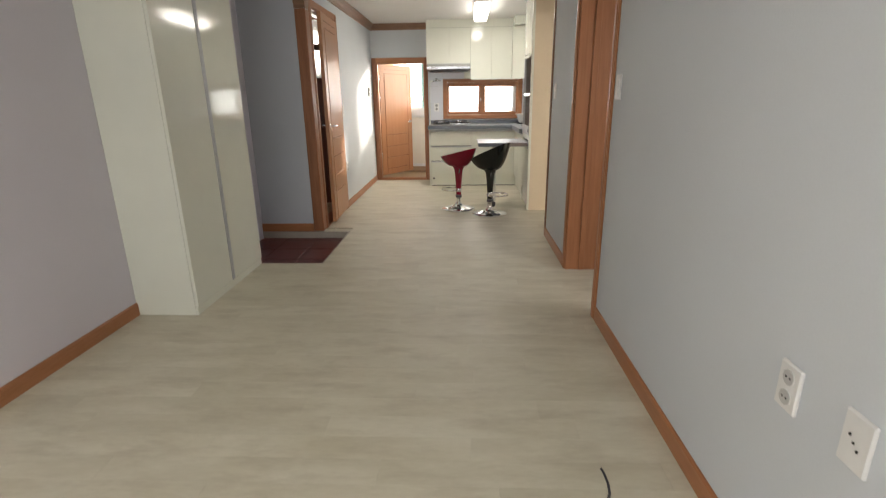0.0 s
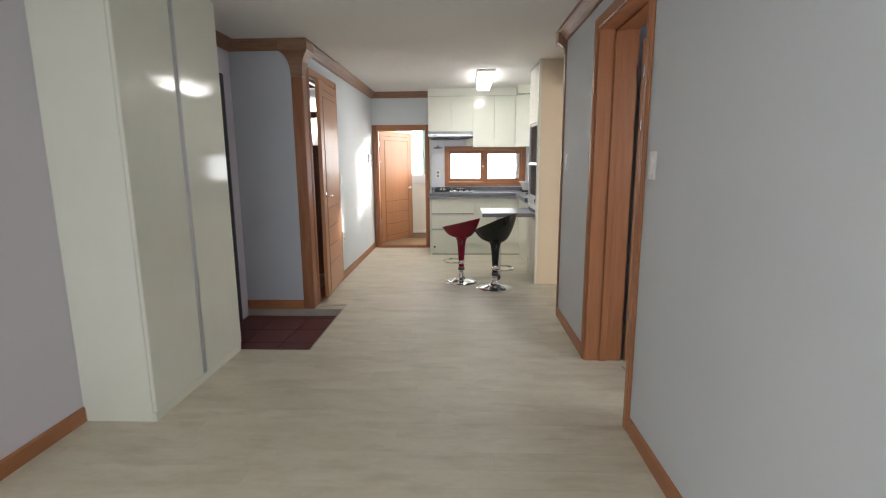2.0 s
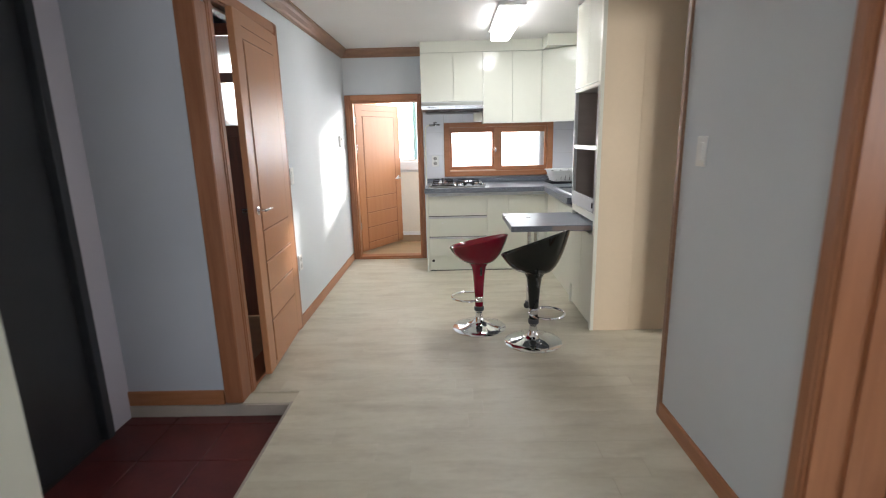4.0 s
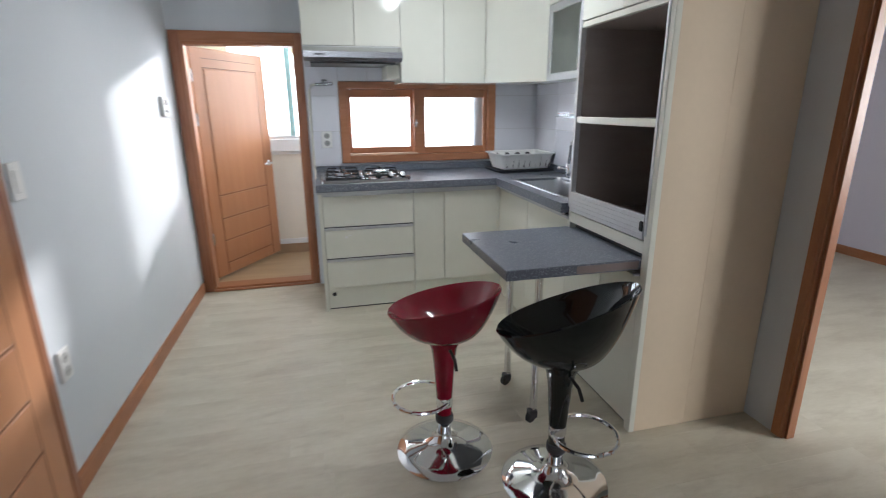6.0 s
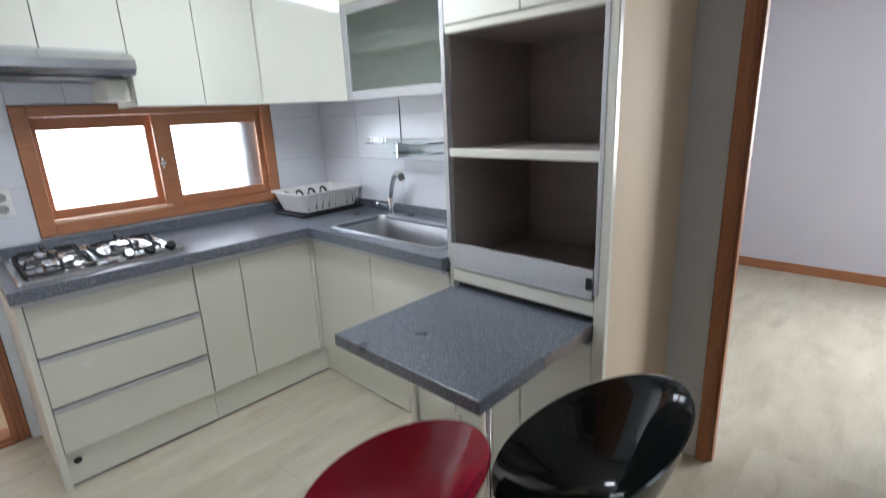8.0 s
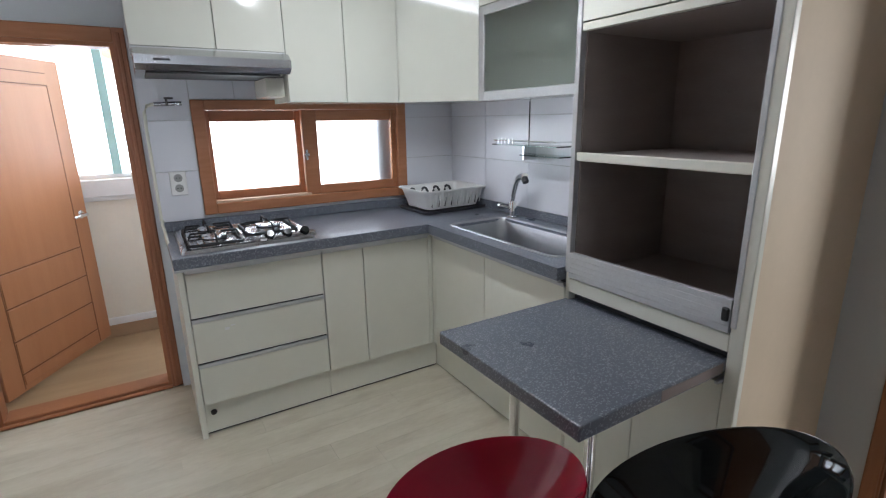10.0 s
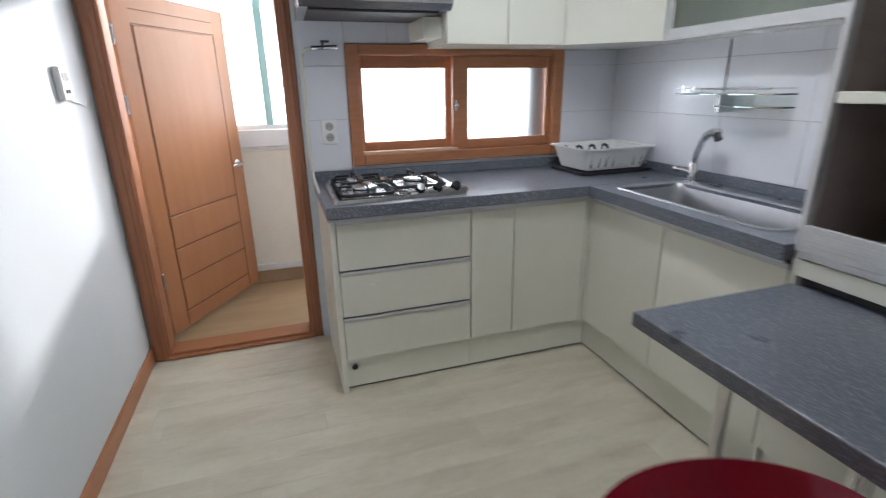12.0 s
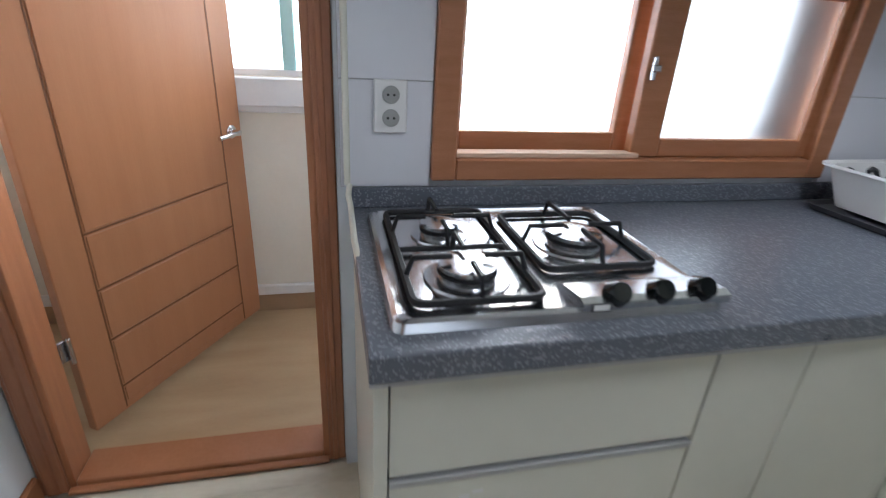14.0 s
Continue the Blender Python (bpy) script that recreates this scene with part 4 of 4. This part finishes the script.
part("edge_trim", boxes((TX - 0.006, TX + 0.02, TY1 - 0.02, TY1 + 0.001, 0.86, CH - 0.004), bevel=0.002), ALU, tu)
part("edge_trim", boxes((TX - 0.009, TX + 0.02, TY0 + 0.004, TY0 + 0.02, 0.86, 1.69), bevel=0.002), ALU, tu)
ya, yb = TY0 + 0.019, TY1 - 0.021
for d in ((TX + 0.02, 2.10, TY0, TY0 + 0.006, 0.842, 1.69), (TX + 0.02, 2.10, TY1 - 0.025, TY1 - 0.019, 0.842, 1.69), (2.10, 2.11, ya - 0.01, yb, 0.842, 1.69),
          (TX + 0.03, 2.10, ya - 0.012, yb, 0.842, 0.855), (TX + 0.02, 2.10, ya - 0.012, yb, 1.685, 1.695)):
    part("lining_panel", box(*d), BROWNIN, tu, "grey-brown niche lining")
part("shelf", boxes((TX + 0.015, 2.10, ya - 0.012, yb - 0.003, 1.276, 1.29)), BROWNIN, tu)
part("shelf_edge", box(TX - 0.002, TX + 0.016, ya, yb, 1.268, 1.298, 0.003), SATIN, tu)
part("top_door", box(TX - 0.005, TX + 0.014, ya, ya + 0.275, 1.715, CH - 0.02, 0.002), GLOSS, tu)
part("top_door", box(TX - 0.005, TX + 0.014, ya + 0.279, yb, 1.715, CH - 0.02, 0.002), GLOSS, tu)
part("rail", box(TX - 0.003, TX + 0.016, ya, yb, 1.686, 1.711, 0.002), SATIN, tu)
sh = part("roller_shutter", box(TX - 0.008, TX + 0.012, ya + 0.004, yb, 0.842, 0.938, 0.002), ALU, tu, "brushed aluminium roller shutter, rolled down")
for i in range(5):
    part("slat", box(TX - 0.0095, TX - 0.006, ya + 0.004, yb, 0.844 + i * 0.019, 0.844 + i * 0.019 + 0.0186, 0.0006), ALU, sh)
part("shutter_stop", box(TX - 0.016, TX - 0.004, ya + 0.006, ya + 0.026, 0.875, 0.915, 0.004), RUBBER, tu, "black plastic stop")
part("rail", box(TX - 0.004, TX + 0.016, ya, yb, 0.787, 0.838, 0.002), SATIN, tu)
part("slot", boxes((TX + 0.03, 2.1, ya, yb, 0.71, 0.786)), GREYP, tu)
part("runner", boxes((TX - 0.03, TX + 0.03, ya, ya + 0.012, 0.695, 0.705), bevel=0.002), ALU, tu)
part("door", box(TX - 0.004, TX + 0.016, ya, ya + 0.275, PL + 0.02, 0.69, 0.002), SATIN, tu)
part("door", box(TX - 0.004, TX + 0.016, ya + 0.279, yb, PL + 0.02, 0.69, 0.002), SATIN, tu)
part("body", boxes((TX + 0.017, 2.1, ya, yb, PL + 0.02, 0.692)), SATIN, tu)
part("plinth", box(TX + 0.017, TX + 0.03, ya, yb, 0.012, PL + 0.018), SATIN, tu)
# Dark strip coloured as the shade under the plinth.
part("shadow_gap", box(TX + 0.024, TX + 0.032, ya, yb, 0.0, 0.0118), GREYP, tu)

tb = thing("pull_out_table", (1.36, 7.24, 0), "speckled blue-grey pull-out table on two chrome castor legs", "table")
part("tabletop", box(1.015, TX - 0.012, 6.92, 7.515, 0.722, 0.764, 0.004, 2), STONE, tb)
part("slide", box(TX - 0.012, TX + 0.028, ya + 0.006, yb - 0.006, 0.722, 0.757), STONE, tb)
part("chipped_edge", box(1.30, TX - 0.015, 6.9185, 6.921, 0.728, 0.758), mat("pale_worn_edge", (0.23, 0.185, 0.175), 0.6), tb)
for ly in (7.055, 7.37):
    lg = part("leg", lathe([(0.026, 0.721), (0.026, 0.714), (0.0165, 0.70), (0.0165, 0.075), (0.012, 0.07), (0.012, 0.05)][::-1], 18, Matrix.Translation((1.212, ly, 0))), CHROME, tb, "chrome table leg", smooth=True)
    part("castor", lathe([(0.022, -0.012), (0.026, -0.008), (0.026, 0.008), (0.022, 0.012)], 18, Matrix.Translation((1.202, ly, 0.026)) @ pose(0, 0, 0, 90, 0, 25)), RUBBER, lg, "black castor wheel", smooth=True)
    part("fork", boxes((1.189, 1.227, ly - 0.016, ly - 0.0135, 0.025, 0.06), (1.189, 1.227, ly + 0.0135, ly + 0.016, 0.025, 0.06), (1.189, 1.227, ly - 0.016, ly + 0.016, 0.05, 0.062), bevel=0.001), GREYP, lg)


# ---- bar stools ----
def stool(m, material, colour, seat_z, rise, half, wide, ring_side=-1):
    s = thing("bar_stool", m, f"glossy {colour} bucket-seat bar stool on a round chrome base", "bar stool", "bar stools")
    z0 = seat_z
    N, R = 48, 12
    bm = bmesh.new()

    def rim(a):
        c, sn = math.cos(a), math.sin(a)
        x = half * c
        y = wide * sn * (1 - 0.05 * c)
        z = rise * ((1 + c) / 2) ** 1.1
        return Vector((x, y, z))

    outer, inner = [], []
    for k in range(R + 1):
        f = k / R
        ro, ri = [], []
        for i in range(N):
            a = 2 * math.pi * i / N
            p = rim(a)
            g = f ** 0.7
            h = f ** 1.9
            ro.append(bm.verts.new((p.x * (0.17 + 0.83 * g), p.y * (0.17 + 0.83 * g), z0 - 0.105 + (p.z + 0.105) * h ** 1.0)))
            q = 0.955 * f
            fl = f ** 2.3
            ri.append(bm.verts.new((p.x * q + 0.004, p.y * q, z0 - 0.062 + (p.z + 0.064) * fl)) if k else None)
        outer.append(ro)
        inner.append(ri)
    mid = bm.verts.new((0.004, 0, z0 - 0.062))
    for k in range(R):
        for i in range(N):
            j = (i + 1) % N
            bm.faces.new((outer[k][i], outer[k][j], outer[k + 1][j], outer[k + 1][i]))
            if k:
                bm.faces.new((inner[k][i], inner[k + 1][i], inner[k + 1][j], inner[k][j]))
            else:
                bm.faces.new((mid, inner[1][i], inner[1][j]))
    lip = [bm.verts.new((rim(2 * math.pi * i / N) * 0.985) + Vector((0, 0, z0 + 0.007))) for i in range(N)]
    for i in range(N):
        j = (i + 1) % N
        bm.faces.new((outer[R][i], outer[R][j], lip[j], lip[i]))
        bm.faces.new((lip[i], lip[j], inner[R][j], inner[R][i]))
    bm.faces.new(outer[0][::-1])
    bmesh.ops.recalc_face_normals(bm, faces=bm.faces)
    part("seat", bm, material, s, f"glossy {colour} plastic bucket seat", local=True, smooth=True)
    part("column", lathe([(0.029, 0.17), (0.031, 0.24), (0.037, z0 - 0.27), (0.043, z0 - 0.19), (0.052, z0 - 0.135), (0.078, z0 - 0.09)], 28), material, s, f"tapered {colour} column", local=True, smooth=True)
    part("gas_lift", lathe([(0.026, 0.03), (0.026, 0.12), (0.02, 0.125), (0.02, 0.22)], 20), CHROME, s, local=True, smooth=True)
    part("collar", lathe([(0.034, 0.135), (0.036, 0.14), (0.036, 0.16), (0.034, 0.165)], 20), GREYP, s, local=True, smooth=True)
    part("base", lathe([(0.192, 0.0), (0.195, 0.006), (0.19, 0.012), (0.15, 0.024), (0.09, 0.036), (0.05, 0.05), (0.034, 0.07), (0.03, 0.085)], 40), CHROME, s, "round chrome foot plate", local=True, smooth=True)
    ring = [(ring_side * 0.095 + 0.115 * math.cos(2 * math.pi * i / 32), 0.115 * math.sin(2 * math.pi * i / 32), 0.225) for i in range(32)]
    bm = tube(ring, 0.008, 8, True)
    join(bm, lathe([(0.031, 0.205), (0.033, 0.21), (0.033, 0.24), (0.031, 0.245)], 20))
    part("foot_ring", bm, CHROME, s, "chrome foot ring", local=True, smooth=True)
    part("lift_lever", tube([(0.03, -0.03, z0 - 0.13), (0.07, -0.10, z0 - 0.135), (0.085, -0.135, z0 - 0.155)], 0.006), RUBBER, s, local=True, smooth=True)
    return s


stool(pose(0.79, 6.975, 0, 0, 0, -30), REDP, "dark red", 0.60, 0.11, 0.216, 0.178)
stool(pose(1.142, 6.70, 0, 0, 0, -34), BLACKP, "black", 0.595, 0.20, 0.231, 0.174, 1)

# ---- dish rack ----
dk = thing("dish_rack", pose(1.865, 8.885, CT, 0, 0, 2) @ Matrix.Diagonal((1.1, 1.06, 1.08, 1)), "white plastic dish rack on a dark drip tray", "dish rack")
part("drip_tray", loft([rr(-0.20, 0.20, -0.155, 0.155, 0.002, 0.03), rr(-0.21, 0.21, -0.165, 0.165, 0.018, 0.03), rr(-0.203, 0.203, -0.158, 0.158, 0.018, 0.03), rr(-0.195, 0.195, -0.15, 0.15, 0.008, 0.03)], True, True), GREYP, dk, "dark grey drip tray", local=True)
part("basket", loft([rr(-0.165, 0.165, -0.12, 0.12, 0.02, 0.03), rr(-0.168, 0.168, -0.123, 0.123, 0.03, 0.03), rr(-0.193, 0.193, -0.148, 0.148, 0.118, 0.03), rr(-0.207, 0.207, -0.162, 0.162, 0.12, 0.032), rr(-0.207, 0.207, -0.162, 0.162, 0.128, 0.032),
                     rr(-0.188, 0.188, -0.143, 0.143, 0.124, 0.03), rr(-0.163, 0.163, -0.118, 0.118, 0.034, 0.03), rr(-0.16, 0.16, -0.115, 0.115, 0.026, 0.03)], True, True), WHITEP, dk, local=True, smooth=True)
for yy, f in ((-0.131, -1), (0.131, 1)):
    for i in range(4):
        xx = -0.12 + 0.08 * i
        arch = [(xx - 0.022, yy + f * -0.012, 0.035), (xx - 0.02, yy, 0.085), (xx - 0.013, yy + f * 0.004, 0.102), (xx, yy + f * 0.006, 0.108), (xx + 0.013, yy + f * 0.004, 0.102), (xx + 0.02, yy, 0.085), (xx + 0.02, yy + f * -0.012, 0.035)]
        part("arch_slot", tube(arch, 0.0075, 6), GREYP, dk, "dark arched slot", local=True)
for i in range(16):
    part("rib", tube([(-0.165 + 0.022 * i, -0.132, 0.036), (-0.165 + 0.022 * i, -0.152, 0.11)], 0.003, 5), WHITEP, dk, local=True)
for i in range(4):
    part("plate_wire", tube([(-0.10 + 0.05 * i, -0.05, 0.03), (-0.10 + 0.05 * i, -0.05, 0.05), (-0.08 + 0.05 * i, 0.0, 0.062), (-0.10 + 0.05 * i, 0.05, 0.05), (-0.10 + 0.05 * i, 0.05, 0.03)], 0.003, 5), GREYP, dk, local=True)


# ---- switches, sockets, lamp ----
def socket_x(x, y, z, f, label, w=0.075, h=0.12, holes=2):
    s = thing("wall_socket", (x, y, z), label, "socket")
    part("plate", box(min(x, x + f * 0.011), max(x, x + f * 0.011), y - w / 2, y + w / 2, z - h / 2, z + h / 2, 0.004), WHITEP, s)
    for i in range(holes):
        zz = z + (i - (holes - 1) / 2) * 0.052
        hole = part("socket_well", lathe([(0.019, 0), (0.019, 0.003), (0.016, 0.0032)], 20, Matrix.Translation((x + f * 0.0105, y, zz)) @ pose(0, 0, 0, 0, 90 * f)), mat("socket_grey", (0.55, 0.55, 0.54), 0.5), s)
        for dy in (-0.007, 0.007):
            part("pin_hole", lathe([(0.003, 0), (0.003, 0.002)], 8, Matrix.Translation((x + f * 0.0125, y + dy, zz)) @ pose(0, 0, 0, 0, 90 * f)), RUBBER, hole)
    return s


def switch_x(x, y, z, f, label, w=0.072, h=0.12):
    s = thing("light_switch", (x, y, z), label, "switch")
    part("plate", box(min(x, x + f * 0.009), max(x, x + f * 0.009), y - w / 2, y + w / 2, z - h / 2, z + h / 2, 0.003), WHITEP, s)
    part("rocker", box(min(x, x + f * 0.013), max(x, x + f * 0.013), y - w / 4, y + w / 4, z - h / 3.2, z + h / 3.2, 0.003), WHITEP, s)
    return s


socket_x(XR, 2.292, 0.592, -1, "white double wall socket above the skirting")
s = socket_x(XR, 2.085, 0.60, -1, "white blank cable plate with small holes", holes=0)
for dz in (-0.012, 0.0, 0.012):
    part("pin_hole", lathe([(0.003, 0), (0.003, 0.002)], 8, Matrix.Translation((XR - 0.0125, 2.085 + dz, 0.60 + dz)) @ pose(0, 0, 0, 0, -90)), RUBBER, s)
switch_x(XR, 3.845, 1.295, -1, "white light switch beside the bedroom door")
switch_x(XR, 5.59, 1.30, -1, "white light switch on the wall end")
switch_x(XK, 7.125, 1.13, 1, "white light switch beside the bath door")
socket_x(XK, 7.145, 0.48, 1, "white double socket above the skirting")
s = thing("wall_socket", (0.435, 9.118, 1.122), "white double socket on the tiles beside the window", "socket")
part("plate", box(0.397, 0.474, 9.107, 9.1185, 1.062, 1.182, 0.003), WHITEP, s)
for zz in (1.097, 1.149):
    hole = part("socket_well", lathe([(0.02, 0), (0.02, 0.003), (0.017, 0.0032)], 20, Matrix.Translation((0.436, 9.107, zz)) @ pose(0, 0, 0, 90)), mat("socket_dark_grey", (0.35, 0.35, 0.34), 0.5), s)
    for dx in (-0.007, 0.007):
        part("pin_hole", lathe([(0.003, 0), (0.003, 0.002)], 8, Matrix.Translation((0.436 + dx, 9.1045, zz)) @ pose(0, 0, 0, 90)), RUBBER, hole)
th = thing("thermostat", (XK, 8.82, 1.36), "white wall thermostat with small display and cable", "thermostat")
part("case", box(XK, XK + 0.024, 8.775, 8.865, 1.30, 1.42, 0.005), WHITEP, th)
part("display", box(XK + 0.023, XK + 0.0255, 8.795, 8.845, 1.37, 1.40), GREYP, th)
part("button", boxes((XK + 0.023, XK + 0.027, 8.80, 8.815, 1.325, 1.34), (XK + 0.023, XK + 0.027, 8.825, 8.84, 1.325, 1.34), bevel=0.002), GREYP, th)
part("cable", tube([(XK + 0.004, 8.865, 1.305), (XK + 0.006, 8.91, 1.295), (XK + 0.006, 8.98, 1.285), (XK + 0.006, 9.05, 1.27), (XK + 0.006, 9.10, 1.32)], 0.0025, 6), WHITEP, th)

lm = thing("ceiling_lamp", (1.07, 7.85, 2.21), "bright white rectangular kitchen ceiling lamp", "lamp")
part("tray", box(0.97, 1.17, 7.385, 8.315, 2.292, CH - 0.001, 0.004), WHITEP, lm)
part("diffuser", box(0.99, 1.15, 7.405, 8.295, 2.21, 2.2915, 0.015, 3), LED, lm, "glowing white diffuser")
# Assumed fitting, out of view, added as a source for the living room.
lv = thing("assumed_living_lamp", (0.25, 1.2, 2.21), "assumed square white living room ceiling lamp, out of view", "lamp")
part("tray", box(-0.05, 0.55, 0.9, 1.5, 2.27, CH - 0.001, 0.005), WHITEP, lv)
part("diffuser", box(-0.03, 0.53, 0.92, 1.48, 2.215, 2.269, 0.015, 3), glow("soft_diffuser", (1, 0.98, 0.95), 3.0), lv)

# gas pipe and hose beside the hob
gp2 = thing("gas_hose", (0.335, 9.1, CT), "pale gas pipe with a valve beside the door frame", "pipe")
part("pipe", tube([(0.333, 9.102, 0.94), (0.333, 9.102, 1.40), (0.336, 9.10, 1.47), (0.35, 9.095, 1.50), (0.38, 9.09, 1.508)], 0.008), SATIN, gp2, smooth=True)
part("hose", tube([(0.338, 9.10, 0.94), (0.334, 9.08, 0.92), (0.338, 9.05, 0.90), (0.338, 8.9, 0.88), (0.345, 8.75, 0.86)], 0.007), SATIN, gp2, smooth=True)
part("valve", tube([(0.38, 9.09, 1.508), (0.41, 9.09, 1.508), (0.44, 9.09, 1.51), (0.50, 9.09, 1.512)], 0.011), STEEL, gp2, smooth=True)
part("tap", boxes((0.43, 0.44, 9.075, 9.085, 1.50, 1.54), (0.425, 0.465, 9.07, 9.08, 1.53, 1.54), bevel=0.002), GREYP, gp2)

# balcony window and sill
bw = thing("window_2", (0.3, 10.19, 1.08), "pale teal-framed balcony window, glowing with daylight", "window", kind="structure")
part("window_sill", box(-0.97, 1.62, 10.07, 10.25, 0.97, 1.078, 0.004), WHITEP, bw, "white painted sill")
part("ledge", box(-1.19, 2.99, 10.105, 10.129, 0.94, 0.968, 0.004), WHITEP, bw)
part("frame", boxes((-0.95, -0.91, 10.15, 10.23, 1.08, 2.1), (1.56, 1.6, 10.15, 10.23, 1.08, 2.1), (-0.91, 1.56, 10.15, 10.23, 2.05, 2.1), (-0.91, 1.56, 10.15, 10.23, 1.08, 1.105), bevel=0.002), WHITEP, bw)
part("mullion", box(0.125, 0.175, 10.14, 10.22, 1.105, 2.05, 0.003), TEAL, bw, "pale teal mullion")
part("mullion", box(0.78, 0.83, 10.14, 10.22, 1.105, 2.05, 0.003), TEAL, bw, "pale teal mullion")
for xa, xb in ((-0.91, 0.125), (0.175, 0.78), (0.83, 1.56)):
    p = part("pane", box(xa, xb, 10.18, 10.185, 1.105, 2.05), CLEAR, bw)
    p.visible_shadow = False
structure("baseboard", box(-1.19, 2.99, 10.115, 10.129, 0, 0.09, 0.002), mat("brown_linoleum_skirting", (0.40, 0.27, 0.16), 0.5), "brown skirting on the balcony", "baseboard")
structure("trim", box(-1.19, 2.99, 10.105, 10.129, 0.092, 0.14, 0.004), WHITEP, "white strip above the balcony skirting", "trim")

# assumed rear living room window, out of view, added as a daylight source
rw = thing("window_3", (0.25, -1.46, 0.6), "assumed wide white-framed living room window, out of view", "window", kind="structure")
part("frame", boxes((-0.9, -0.84, -1.5, -1.42, 0.6, 2.1), (1.34, 1.4, -1.5, -1.42, 0.6, 2.1), (-0.84, 1.34, -1.5, -1.42, 2.04, 2.1), (-0.84, 1.34, -1.5, -1.42, 0.6, 0.66), (0.22, 0.28, -1.5, -1.42, 0.66, 2.04), bevel=0.003), WHITEP, rw)
for xa, xb in ((-0.84, 0.22), (0.28, 1.34)):
    part("pane", box(xa, xb, -1.462, -1.458, 0.66, 2.04), FROST, rw).visible_shadow = False

# cable end on the floor
CABLE = [(1.285, 2.46, 0.005), (1.302, 2.528, 0.005), (1.325, 2.575, 0.006), (1.331, 2.615, 0.008), (1.326, 2.65, 0.018), (1.318, 2.665, 0.028)]
cb = thing("cable_end", (1.31, 2.55, 0), "short grey cable poking from the floor edge", "cable")
part("cord", tube(CABLE, 0.0045, 6), GREYP, cb, smooth=True)

# ---- porch tiles ----
pf = thing("porch_floor", (-0.72, 5.45, -0.08), "sunken porch floor of dark red tiles", "floor", kind="structure")
part("bed", box(XL, -0.28, 4.946, 5.949, -0.14, -0.073), mat("porch_grout", (0.09, 0.05, 0.045), 0.8), pf)
part("riser", boxes((-0.295, -0.281, 4.946, 5.962, -0.072, -0.001), (XL, -0.295, 4.946, 4.956, -0.072, -0.001), (XL, -0.281, 5.935, 5.949, -0.072, -0.004), bevel=0.001), mat("pale_edge_strip", (0.42, 0.37, 0.32), 0.5), pf)
for i in range(3):
    for j in range(4):
        x1 = -0.297 - 0.30 * i
        y0 = 4.957 + 0.30 * j
        part("tile", box(max(XL + 0.002, x1 - 0.297), x1 - 0.003, y0 + 0.002, min(y0 + 0.298, 5.934), -0.0735, -0.066, 0.0015), TILER, pf)

# ---- laminate planks ----
fl = thing("floor", (0.3, 4, 0), "pale washed-oak laminate plank floor", "floor", kind="structure")
PW, PLEN = 0.125, 1.0
random.seed(5)


def plank(x0, x1, y0, y1):
    if x1 - x0 > 0.02:
        part("plank", box(x0 + 0.0003, x1 - 0.0003, y0 + 0.0003, y1 - 0.0003, -0.0118, 0.0, 0.0002), FLOORM, fl)


def row(y0, y1, xa, xb):
    x = xa - random.uniform(0.0, PLEN)
    while x < xb:
        plank(max(x, xa), min(x + PLEN, xb), y0, y1)
        x += PLEN


y = -1.4
while y < 9.13:
    y1 = min(y + PW, 9.139)
    if abs(y1 - 4.95) < 0.06:
        y1 = 4.946
    if y < 4.94:
        row(y, y1, XL, XR + WT - 0.001)
    elif y < 5.95:
        row(y, y1, -0.28, XR + WT - 0.001 if y < 5.65 else 2.403)
    else:
        row(y, y1, XK - 0.09, 2.403)
    y = y1
